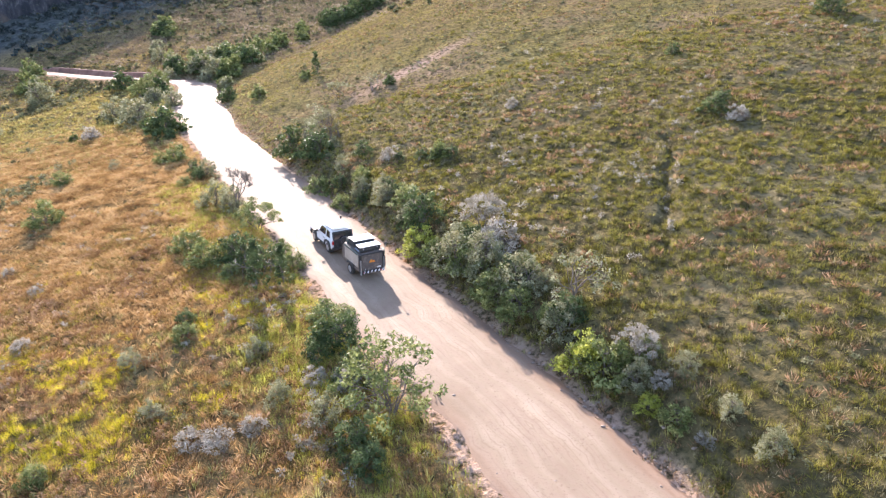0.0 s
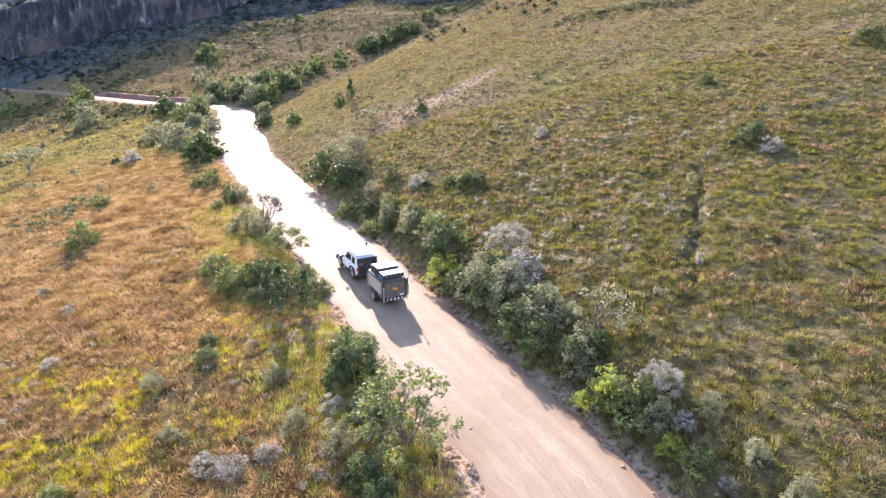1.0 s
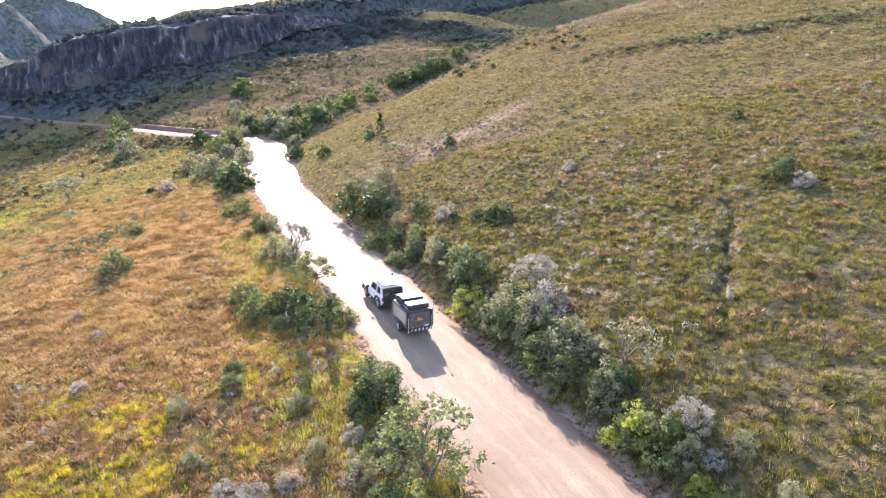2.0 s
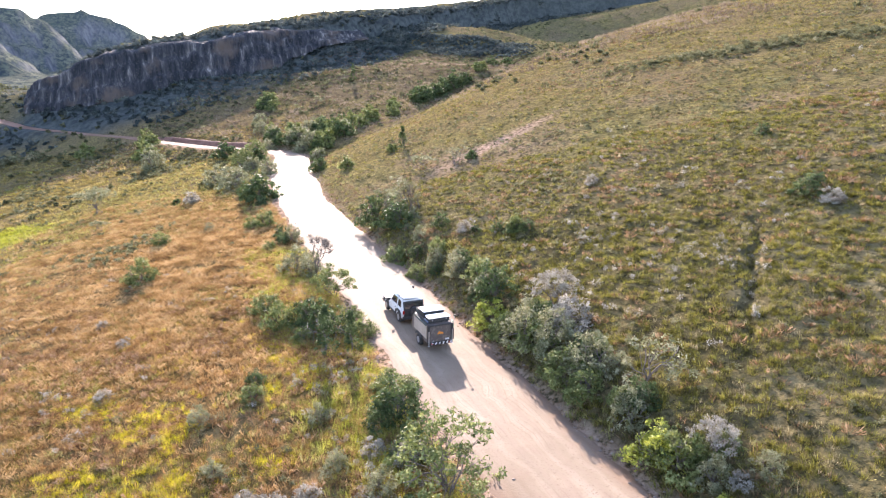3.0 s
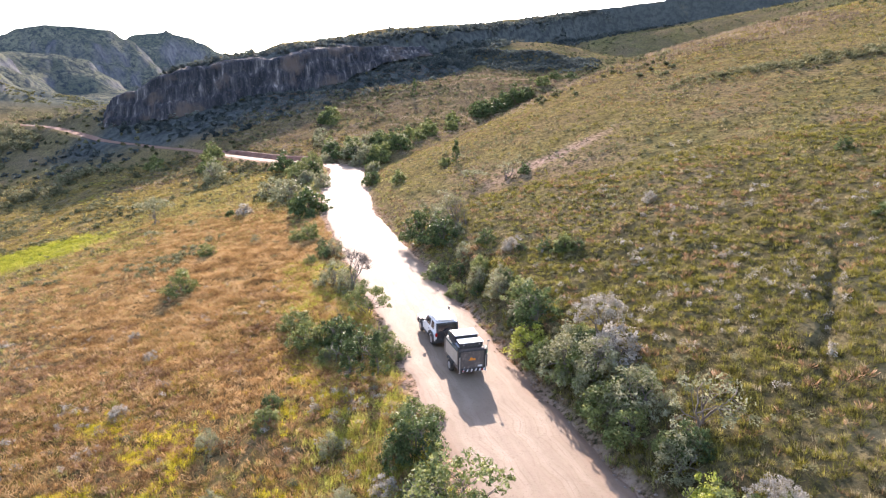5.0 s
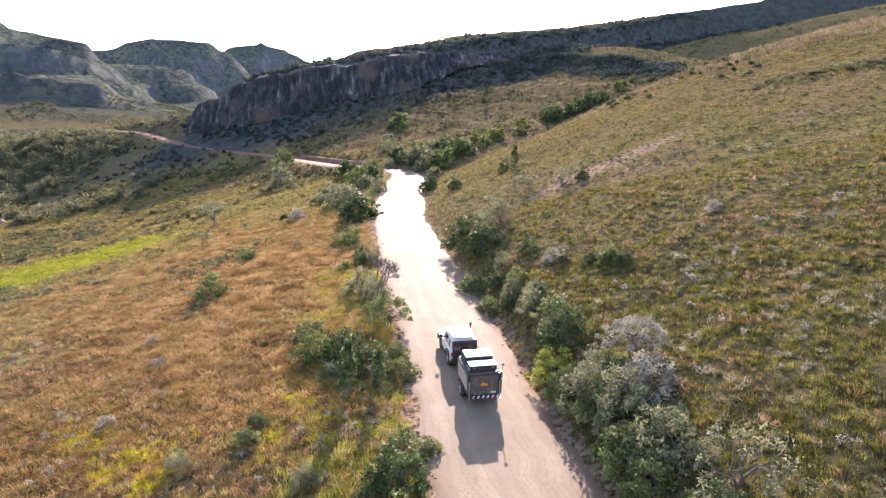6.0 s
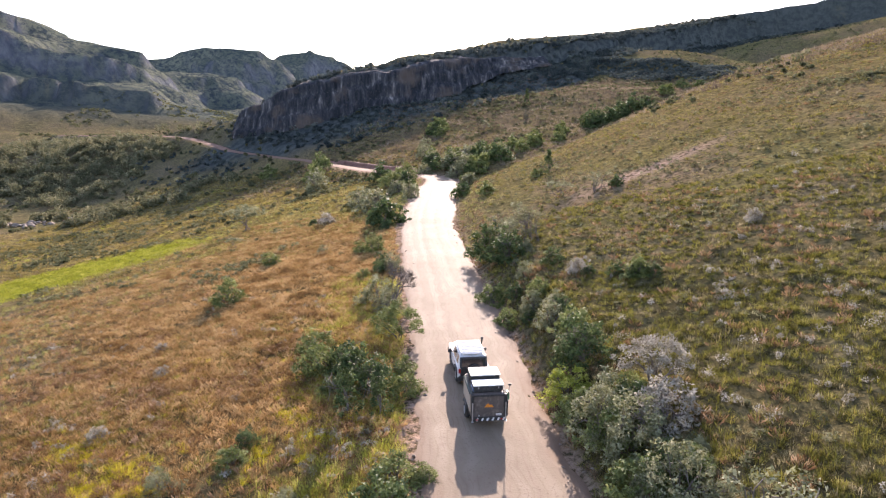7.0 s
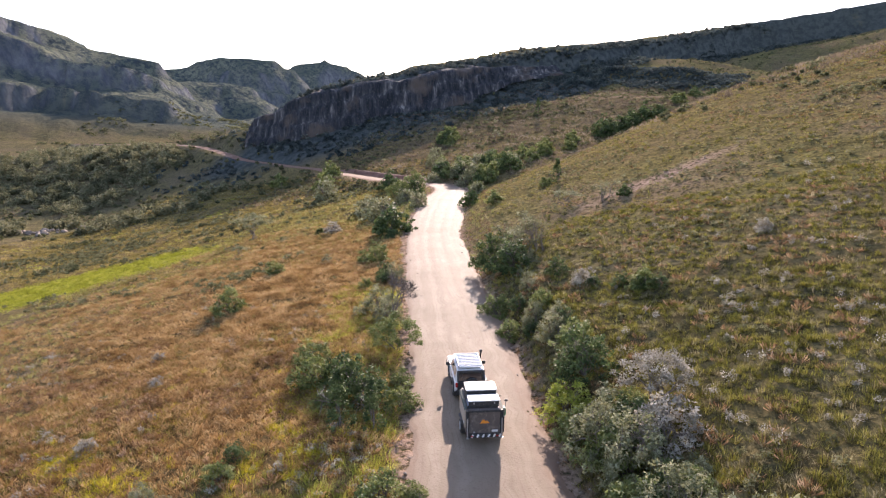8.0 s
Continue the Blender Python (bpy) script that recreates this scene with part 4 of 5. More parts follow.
sward("rusty_grass", "rust-orange dry grass in patches on the bank", 20000, (-36, 2), (17, 60), lambda x, y, d: near_left(x, y, d) * (1 - 0.7 * smooth(-13, -8, d) * smooth(24, 32, y)) * (0.4 + 0.6 * patch(x, y, 74, 3.0, -0.05)), 23, RUST, 21, 0.40, 0.36, 0.009, root=0.28, droop=0.35)
sward("hill_grass", "olive and straw grass on the upper hillside", 27000, (-45, 95), (78, 188), lambda x, y, d: right_odds(x, y, d) * (0.6 + 0.4 * patch(x, y, 75, 3.0, -0.2)), 3, HILLGRASS, 9, 0.25, 0.6, 0.04, root=0.5, droop=0.4)
sward("hill_tussocks", "grey-brown tussocks over the upper hillside", 9000, (-45, 95), (76, 185), lambda x, y, d: right_odds(x, y, d) * patch(x, y, 76, 3.2, 0.05), 24, GREYGRASS, 14, 0.5, 0.5, 0.045, root=0.3, droop=0.5)
sward("hill_olive_tussocks", "darker olive tussocks over the upper hillside", 9000, (-45, 95), (82, 185), lambda x, y, d: right_odds(x, y, d) * (0.25 + 0.75 * patch(x, y, 70, 5.0, 0.0)), 34, TUSSOCK, 13, 0.45, 0.5, 0.045, root=0.3, droop=0.5)
sward("bank_grass", "olive and yellow-green grass in patches on the bank", 12000, (-36, 2), (17, 56), lambda x, y, d: near_left(x, y, d) * patch(x, y, 77, 3.4, 0.0), 25, TUSSOCK, 20, 0.40, 0.34, 0.0105, root=0.22, droop=0.35)
sward("dry_herbs", "brown and straw dry herbs among the grass", 10000, (-50, 62), (17, 85), herb_odds, 4, BROWN, 34, 0.46, 0.36, 0.0075, root=0.25, plume=True)
sward("slope_grass", "mixed green and straw grass below the road", 13000, (-85, 4), (17, 135), left_odds, 5, PALE, 24, 0.5, 0.36, 0.018, root=0.2)
sward("khaki_grass", "dull khaki and brown grass beyond the golden field", 9000, (-80, -30), (28, 86), lambda x, y, d: (side(x, y) < -12) * seen_from_path(x, y) * (1 - wet(x, y)) * np.clip(1 - 1.1 * cover_of(x, y, d)[:, 0], 0, 1), 39, HEATH, 16, 0.42, 0.4, 0.02, root=0.35, droop=0.35)
sward("far_slope_grass", "olive and tan rough grass on the valley slope", 24000, (-175, -40), (70, 175), slope_odds, 12, STRAW, 9, 0.5, 0.7, 0.07, root=0.6)
sward("slope_green", "yellow-green grass swathes on the valley slope", 9000, (-165, -45), (66, 165), lambda x, y, d: slope_odds(x, y, d) * patch(x, y, 82, 14, 0.1), 28, YELLOWGREEN, 9, 0.45, 0.6, 0.055, root=0.5)
sward("meadow_grass", "tan and brown rough grass below the mountain", 13000, (-120, 50), (145, 290), lambda x, y, d: (np.abs(d) > 5) * (behind(FRONT, x, y)[0] < -12), 13, HEATH, 8, 0.7, 0.9, 0.11, root=0.9)
sward("wet_meadow_grass", "lush bright-green grass strip on the valley floor", 14000, (-125, -70), (60, 108), lambda x, y, d: wet(x, y), 16, WETGREEN, 9, 0.45, 0.5, 0.05, root=0.4)
sward("verge_grass", "tall pale green grass along the road's edge", 8000, (-60, 14), (17, 132),
      lambda x, y, d: (np.abs(d) > 3.9) * (np.abs(d) < 8.5) * seen_from_path(x, y) * (0.3 + 0.7 * smooth(-0.2, 0.4, waves(x, y, 3, 41))), 7, PALE, 30, 0.6, 0.3, 0.013, root=0.2)
sward("verge_litter", "dry reddish-brown plant litter on the road bank", 15000, (-45, 14), (17, 105), lambda x, y, d: (d > 3.9) * (d < 7.6) * seen_from_path(x, y) * (0.4 + 0.6 * patch(x, y, 98, 1.4, 0.0)), 17, BROWN, 20, 0.3, 0.35, 0.018, root=0.25)
sward("verge_herbs", "soft yellow-green grass between the roadside shrubs", 26000, (-30, 4), (18, 66), verge_odds, 14, YELLOWGREEN, 22, 0.50, 0.35, 0.0105, root=0.3)


MOUNDS = [(-20.4, 31.4, 2.6), (-16.9, 26.1, 2.2), (-12.4, 28.9, 1.3), (-17.0, 44.4, 1.2), (-22.6, 27.0, 1.8), (-14.6, 35.0, 1.4), (-20.0, 28.6, 1.6), (-25.6, 33.5, 1.6), (-12.6, 40.6, 1.2), (-17.3, 42.6, 1.4), (-15.2, 40.4, 1.5), (-12.6, 37.6, 1.2)]


def herb_mounds(x, y, d):
    """Yellow herbs keep to a few patches on the bank."""
    k = sum(np.exp(-((x - a) ** 2 + (y - b) ** 2) / (0.6 * r * r)) for a, b, r in MOUNDS)
    return verge(d, 4.6) * np.clip(2.2 * k * smooth(-0.25, 0.25, waves(x, y, 1.6, 38)) + 0.10 * smooth(0.1, 0.35, waves(x, y, 4.5, 37)), 0, 1)


def clump_stuff(name, label, n, xs, ys, keep, seed, material, size, per, leaf, category="shrubs", flat=0.75):
    x, y, z, g = scatter(n, xs, ys, keep, seed)
    r = size * g.uniform(0.55, 1.35, len(x))
    lumps = 3
    c = np.repeat(np.stack([x, y, z + r * 0.55], -1), lumps, 0) + g.normal(size=(len(x) * lumps, 3)) * np.repeat(r, lumps)[:, None] * [0.55, 0.55, 0.2]
    v, f = leaves(c, np.repeat(r, lumps) * 0.7, per, leaf, g, flat)
    return tagged(new(name, mesh_of(name, v, f, material)), label, category, kind="stuff")


clump_stuff("silver_tufts", "small silver-white woolly shrubs dotted over the hillside", 5200, (-12, 60), (25, 110),
            lambda x, y, d: (side(x, y) > 9) * np.clip(0.35 * smooth(0.0, 0.4, waves(x, y, 14, 44)) * smooth(-0.3, 0.3, waves(x, y, 2.5, 45)) + (0.75 * np.exp(-((x - 7) / 6) ** 2 - ((y - 57) / 5) ** 2) + 0.7 * np.exp(-((x - 13) / 6) ** 2 - ((y - 50) / 4) ** 2)) * smooth(-0.35, 0.2, waves(x, y, 2.2, 97)), 0, 1) * np.where(y < 75, 1, 0.5), 8, SILVER, 0.32, 40, 0.056, flat=1.15)
sward("yellow_herbs", "bright yellow-green feathery herbs in mounds", 11500, (-34, -4), (18, 47), herb_mounds, 6, HERB, 44, 0.42, 0.30, 0.009, root=0.2, droop=0.35)
clump_stuff("dry_shrubs", "low brown-grey withered shrubs among the dry grass", 4400, (-40, -4), (17, 52),
            lambda x, y, d: near_left(x, y, d) * (d < -6) * smooth(0.05, 0.35, waves(x, y, 3.2, 94)), 35, BROWN, 0.3, 34, 0.05)
clump_stuff("hill_heath", "band of grey heath shrubs across the upper hillside", 4600, (8, 80), (98, 132),
            lambda x, y, d: np.exp(-((y - 126 + 0.22 * x + 2 * waves(x, y, 9, 49)) / 2.6) ** 2) * smooth(10, 28, x), 20, GREYGREEN, 0.5, 20, 0.15)
clump_stuff("hill_scrub", "low grey-green scrub in bands along the upper hillside", 11000, (-30, 90), (66, 172),
            lambda x, y, d: (side(x, y) > 8) * seen_from_path(x, y) * (smooth(0.18, 0.42, waves(x * 0.4, y + 0.3 * x, 7, 93)) * 0.5 + 0.05), 36, GREYGREEN, 0.3, 11, 0.11, flat=0.9)
clump_stuff("meadow_heath", "brown and grey-green heath bushes on the meadow below the mountain", 13000, (-125, 140), (148, 430),
            lambda x, y, d: (np.abs(d) > 5) * (behind(FRONT, x, y)[0] < -26) * ((side(x, y) < 12 + 0.3 * (y - 134)) | (y > 318)) * (0.25 + 0.75 * smooth(-0.1, 0.4, waves(x, y, 15, 95))), 37, SCRUB, 0.55, 10, 0.3)
clump_stuff("plain_scrub", "dark low scrub in patches on the plain beyond the road", 5000, (-420, -170), (215, 460),
            lambda x, y, d: (np.abs(d) > 6) * smooth(0.1, 0.4, waves(x, y, 26, 96)), 38, SCRUB, 0.9, 8, 0.55)
clump_stuff("low_scrub", "low dark scrub between the grass tussocks", 4200, (-60, 70), (18, 130),
            lambda x, y, d: (np.abs(d) > 5) * smooth(-0.05, 0.45, waves(x, y, 6, 47)) * seen_from_path(x, y), 9, GREYGREEN, 0.3, 26, 0.07)
clump_stuff("grey_tufts", "small grey-white woolly shrubs in the golden grass", 2000, (-50, -2), (17, 60),
            lambda x, y, d: (d < -5) * smooth(0.0, 0.4, waves(x, y, 4, 48)) * np.where(y < 42, 1, 0.4), 19, SILVER, 0.28, 36, 0.05)
def gorge_odds(x, y, d):
    low = 0.95 * smooth(-188, -212, x) * smooth(150, 168, y) * smooth(240, 215, y)
    creek = 0.9 * np.exp(-(((x + 187) * 0.62 - (y - 137) * 0.78) / 9) ** 2) * smooth(-140, -160, x) * (np.hypot(x + 183, y - 135) > 7)
    return np.clip(low + creek, 0, 1) * (np.abs(d) > 7)


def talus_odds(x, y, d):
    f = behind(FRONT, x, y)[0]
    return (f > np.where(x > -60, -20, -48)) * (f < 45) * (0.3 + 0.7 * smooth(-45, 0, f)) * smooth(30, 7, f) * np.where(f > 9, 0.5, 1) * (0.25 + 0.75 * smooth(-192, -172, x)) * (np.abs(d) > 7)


def scarp_odds(x, y, d):
    back = y - rim_line(x)
    return (back < 3) * smooth(-30, -20, back + 5 * waves(x, y, 10, 91)) * smooth(4, -14, x + 6 * waves(x, y, 9, 92)) * (behind(FRONT, x, y)[0] < -4) * 0.8


def heath_odds(x, y, d):
    return (np.abs(d) > np.where(x < -80, 3.2, 6)) * smooth(0.0, 0.4, waves(x, y, 16, 51) + 0.5 * (x < -80) * smooth(10, 7, np.abs(d)) + 0.3 * smooth(-150, -190, x)) * np.where(y < 135, side(x, y) < -14, 1) * np.where((side(x, y) > -3) & (y < 132), 0.02, 1)


clump_stuff("valley_scrub", "dark scrub and bushes over the valley and the slopes beyond", 4800, (-330, 60), (95, 330), heath_odds, 10, SCRUB, 0.7, 12, 0.42)
clump_stuff("slope_scrub", "grey-green bushes in patches on the valley slope", 9000, (-160, -45), (66, 165),
            lambda x, y, d: (side(x, y) < -10) * (np.abs(d) > 5) * (1 - wet(x, y)) * np.clip(smooth(0.12, 0.4, waves(x, y, 11, 81)) + 0.04, 0, 1) * smooth(0, 10, -side(x, y) - 22 + 0.25 * (y - 60)), 27, GREYGREEN, 0.42, 14, 0.2)
clump_stuff("gorge_trees", "dense dark trees filling the gorge", 1500, (-300, -138), (90, 245), gorge_odds, 11, WOODS, 2.5, 78, 0.42, "trees", 0.9)
# Bush set densely here to deepen the mountain's shade by its colour.
clump_stuff("talus_shade_bush", "dense bush in a painted shade tone on the slope and rim of the mountain", 21000, (-215, 130), (170, 450), talus_odds, 15, TALUS, 0.95, 8, 0.62, "bush", 0.8)
# Dark bush added to stand in for the shade on the steep scarp.
clump_stuff("scarp_shade_bush", "dense dark bush standing in for shade on the scarp below the grassy spur", 4200, (-75, 20), (282, 330),
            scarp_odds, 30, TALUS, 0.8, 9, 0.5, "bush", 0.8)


# ---- the car and its trailer ----
WHITE = solid("white_car_paint", [(0.35, (0.70, 0.68, 0.645)), (0.65, (0.78, 0.765, 0.73))], 0.8, 0.4, 0.02, 0.1, coat=0.4, wear=(0.66, 0.60, 0.53))
BLACK = solid("black_plastic", [(0.3, (0.018, 0.018, 0.018)), (0.7, (0.04, 0.038, 0.036))], 0.3, 0.6, 0.2, 0.03, wear=(0.09, 0.075, 0.06))
RUBBER = solid("dusty_rubber", [(0.3, (0.022, 0.021, 0.02)), (0.7, (0.05, 0.045, 0.04))], 0.2, 0.85, 0.4, 0.03, wear=(0.16, 0.12, 0.09))
STEEL = solid("grey_steel", [(0.3, (0.42, 0.42, 0.42)), (0.7, (0.55, 0.54, 0.53))], 0.2, 0.4, 0.1, 0.03, metal=0.8)
GLASS = solid("tinted_glass", [(0.3, (0.012, 0.014, 0.017)), (0.7, (0.02, 0.023, 0.027))], 0.8, 0.08, 0.0, 0.2, coat=0.5)
BOXGREY = solid("brown_grey_panel", [(0.3, (0.085, 0.064, 0.052)), (0.7, (0.125, 0.095, 0.078))], 0.6, 0.55, 0.1, 0.05, wear=(0.22, 0.18, 0.15))
TAN = solid("tan_side_panel", [(0.3, (0.36, 0.29, 0.22)), (0.7, (0.46, 0.38, 0.30))], 0.6, 0.5, 0.05, 0.05)
DARKGREEN = solid("dark_green_canvas", [(0.3, (0.045, 0.055, 0.045)), (0.7, (0.08, 0.09, 0.075))], 0.4, 0.8, 0.3, 0.03)
LID = solid("cream_lid", [(0.35, (0.70, 0.68, 0.64)), (0.65, (0.80, 0.78, 0.74))], 0.5, 0.5, 0.05, 0.06, wear=(0.60, 0.55, 0.48))
ORANGE = solid("orange_sticker", [(0.3, (0.75, 0.22, 0.02)), (0.7, (0.80, 0.26, 0.03))], 0.5, 0.5, 0.0, 0.1)
RED = solid("red_lamp", [(0.3, (0.45, 0.02, 0.015)), (0.7, (0.55, 0.03, 0.02))], 0.3, 0.25, 0.0, 0.1, coat=0.5)
BLUE = solid("blue_grey_cover", [(0.3, (0.10, 0.13, 0.18)), (0.7, (0.16, 0.19, 0.24))], 0.4, 0.7, 0.2, 0.04)
CANGREEN = solid("green_plastic", [(0.3, (0.02, 0.16, 0.06)), (0.7, (0.03, 0.22, 0.09))], 0.4, 0.5, 0.0, 0.1)


def shape_mesh(name, bm, material):
    me = bpy.data.meshes.new(name)
    bmesh.ops.recalc_face_normals(bm, faces=bm.faces)
    bm.to_mesh(me)
    bm.free()
    me.materials.append(material)
    return me


def box(size, at, bevel=0.02, top=1.0, turn=None):
    """A bevelled box; top: how far its upper end narrows."""
    bm = bmesh.new()
    bmesh.ops.create_cube(bm, size=1)
    for v in bm.verts:
        k = top if v.co.z > 0 else 1
        v.co = Vector((v.co.x * size[0] * k, v.co.y * size[1] * k, v.co.z * size[2]))
    if bevel:
        bmesh.ops.bevel(bm, geom=bm.edges[:], offset=bevel, segments=2, affect="EDGES")
    if turn:
        bmesh.ops.transform(bm, matrix=turn, verts=bm.verts)
    bmesh.ops.translate(bm, vec=at, verts=bm.verts)
    return bm


def prism(profile, x0, x1, bevel=0.04, lean=0.0, from_z=0.0):
    """A side profile (y, z) drawn out from x0 to x1; above from_z its sides lean in."""
    bm = bmesh.new()
    ends = [[bm.verts.new((x, y, z)) for y, z in profile] for x in (x0, x1)]
    n = len(profile)
    for i in range(n):
        bm.faces.new((ends[0][i], ends[0][(i + 1) % n], ends[1][(i + 1) % n], ends[1][i]))
    bm.faces.new(ends[0][::-1])
    bm.faces.new(ends[1])
    for v in bm.verts:
        v.co.x -= math.copysign(lean * max(0, v.co.z - from_z), v.co.x)
    bmesh.ops.recalc_face_normals(bm, faces=bm.faces)
    if bevel:
        bmesh.ops.bevel(bm, geom=bm.edges[:], offset=bevel, segments=2, affect="EDGES")
    return bm


def drum(radius, width, at, segments=24, bevel=0.03):
    """A wheel-like drum that turns about the x axis."""
    bm = bmesh.new()
    bmesh.ops.create_cone(bm, cap_ends=True, segments=segments, radius1=radius, radius2=radius, depth=width)
    if bevel:
        rim = [e for e in bm.edges if abs(e.verts[0].co.z - e.verts[1].co.z) < 1e-4]
        bmesh.ops.bevel(bm, geom=rim, offset=bevel, segments=2, affect="EDGES")
    bmesh.ops.rotate(bm, matrix=Matrix.Rotation(radians(90), 3, "Y"), verts=bm.verts)
    bmesh.ops.translate(bm, vec=at, verts=bm.verts)
    return bm


def rod(a, b, r, sides=8):
    v, f = tube([np.array(a, float), (np.array(a, float) + np.array(b, float)) / 2, np.array(b, float)], r, r, sides)
    return v, f


def solid_part(name, bm, material, parent, label=""):
    return part(name, shape_mesh(name, bm, material), parent, label)


def rod_part(name, a, b, r, material, parent, label=""):
    return part(name, mesh_of(name, *rod(a, b, r), material), parent, label)


def wheel(parent, x, y, r, width, name="wheel"):
    tyre = solid_part(name, drum(r, width, (x, y, r), bevel=0.05), RUBBER, parent, "dusty black tyre")
    out = math.copysign(width / 2, x)
    rim = solid_part("rim", drum(r * 0.58, 0.03, (x + out, y, r), 20, 0.01), STEEL, tyre, "steel rim")
    return tyre


def build_car():
    """Boxy off-road car: local y is ahead, the rear bumper is at y = 0."""
    car = tagged(new("off_road_car"), "white boxy off-road car with a roof rack towing a trailer", "car")
    low = [(0.12, 0.55), (0.08, 0.75), (0.12, 1.10), (1.2, 1.13), (3.15, 1.13), (4.35, 1.06), (4.52, 0.95), (4.55, 0.62), (4.4, 0.48), (4.2, 0.46), (0.3, 0.46)]
    body = solid_part("body", prism(low, -0.92, 0.92, 0.05, 0.05, 0.7), WHITE, car)
    cabin = [(0.16, 1.08), (0.32, 1.74), (0.5, 1.79), (2.3, 1.80), (2.48, 1.76), (3.0, 1.10)]
    solid_part("cabin", prism(cabin, -0.86, 0.86, 0.05, 0.16, 1.1), WHITE, car)
    for s in (-1, 1):
        x = s * 0.845
        for name, pr in (("rear_side_window", [(0.62, 1.2), (0.70, 1.66), (1.25, 1.68), (1.25, 1.2)]), ("door_window", [(1.45, 1.2), (1.45, 1.68), (2.22, 1.68), (2.62, 1.2)])):
            pane = prism(pr, x - 0.012, x + 0.012, 0)
            for v in pane.verts:
                v.co.x -= s * 0.155 * (v.co.z - 1.16)
            solid_part(name, pane, GLASS, car, "tinted side window")
        for k, y in enumerate((0.92, 3.62)):
            arch = [(y - 0.62, 0.5), (y - 0.52, 0.86), (y - 0.25, 0.99), (y + 0.25, 0.99), (y + 0.52, 0.86), (y + 0.62, 0.5), (y + 0.48, 0.5), (y + 0.36, 0.78), (y, 0.88), (y - 0.36, 0.78), (y - 0.48, 0.5)]
            solid_part("wheel_arch", prism(arch, s * 0.90, s * 0.99, 0), BLACK, car, "black wheel-arch flare")
            wheel(car, s * 0.80, y, 0.40, 0.27)
        solid_part("sill", box((0.1, 1.8, 0.1), (s * 0.93, 2.27, 0.5)), BLACK, car, "black side step")
        solid_part("tail_lamp", box((0.16, 0.08, 0.26), (s * 0.80, 0.10, 0.98), 0.02), RED, car, "red tail lamp")
        mirror = solid_part("mirror", box((0.22, 0.1, 0.2), (s * 1.06, 2.58, 1.26), 0.03), BLACK, car, "black door mirror")
        solid_part("mirror_arm", box((0.16, 0.05, 0.05), (s * 0.92, 2.6, 1.2), 0.01), BLACK, mirror)
        solid_part("door_handle", box((0.03, 0.18, 0.04), (s * 0.93, 1.55, 1.0), 0.01), BLACK, car, "black door handle")
        solid_part("headlamp", drum(0.12, 0.06, (0, 0, 0)), STEEL, car, "round headlamp").matrix_basis = pose(s * 0.66, 4.55, 0.85, 0, 0, 90)
        solid_part("mud_flap", box((0.3, 0.02, 0.3), (s * 0.8, 0.42, 0.35), 0), BLACK, car)
        rod_part("rack_rail", (s * 0.66, 0.45, 1.93), (s * 0.66, 2.35, 1.93), 0.03, STEEL, car, "roof-rack side rail")
        for y in (0.55, 1.4, 2.25):
            rod_part("rack_foot", (s * 0.66, y, 1.78), (s * 0.66, y, 1.93), 0.02, STEEL, car)
    solid_part("rear_window", prism([(0.145, 1.20), (0.265, 1.66), (0.31, 1.66), (0.19, 1.20)], -0.68, 0.68, 0.005), GLASS, car, "dark rear window")
    solid_part("windscreen", prism([(2.96, 1.18), (2.52, 1.70), (2.50, 1.70), (2.94, 1.18)], -0.68, 0.68, 0.005), GLASS, car, "tinted windscreen")
    solid_part("bonnet_panel", box((1.1, 1.1, 0.05), (0, 3.75, 1.12), 0.02), WHITE, car)
    solid_part("rear_bumper", box((1.8, 0.2, 0.24), (0, 0.04, 0.56), 0.04), BLACK, car, "black rear bumper")
    solid_part("front_bumper", box((1.84, 0.26, 0.26), (0, 4.58, 0.58), 0.05), BLACK, car, "black front bumper")
    solid_part("grille", box((1.2, 0.05, 0.22), (0, 4.55, 0.86), 0.02), BLACK, car, "black grille")
    solid_part("tailgate", box((1.56, 0.04, 0.62), (0, 0.075, 0.86), 0.03), BLACK, car, "black plastic-clad tailgate")
    solid_part("window_surround", prism([(0.148, 1.14), (0.30, 1.74), (0.315, 1.74), (0.163, 1.14)], -0.78, 0.78, 0.005), BLACK, car, "black surround of the rear window")
    spare = solid_part("spare_wheel", drum(0.39, 0.24, (0, 0, 0), bevel=0.06), RUBBER, car, "dark spare wheel on the tailgate")
    spare.matrix_basis = pose(0.06, -0.04, 1.02, 0, 0, 90)
    for i in range(9):
        y = 0.5 + i * 0.225
        rod_part("rack_bar", (-0.66, y, 1.95), (0.66, y, 1.95), 0.028, WHITE, car)
    solid_part("rack_tray", box((1.34, 2.05, 0.025), (0, 1.38, 1.915), 0.005), LID, car, "pale roof-rack tray")
    snorkel = [(3.1, 1.15), (3.15, 1.2), (2.72, 1.86), (2.62, 1.86)]
    solid_part("snorkel", prism(snorkel, 0.86, 0.95, 0.015), BLACK, car, "black snorkel with raised head")
    solid_part("snorkel_head", box((0.14, 0.16, 0.2), (0.9, 2.66, 1.95), 0.03), BLACK, car)
    return car


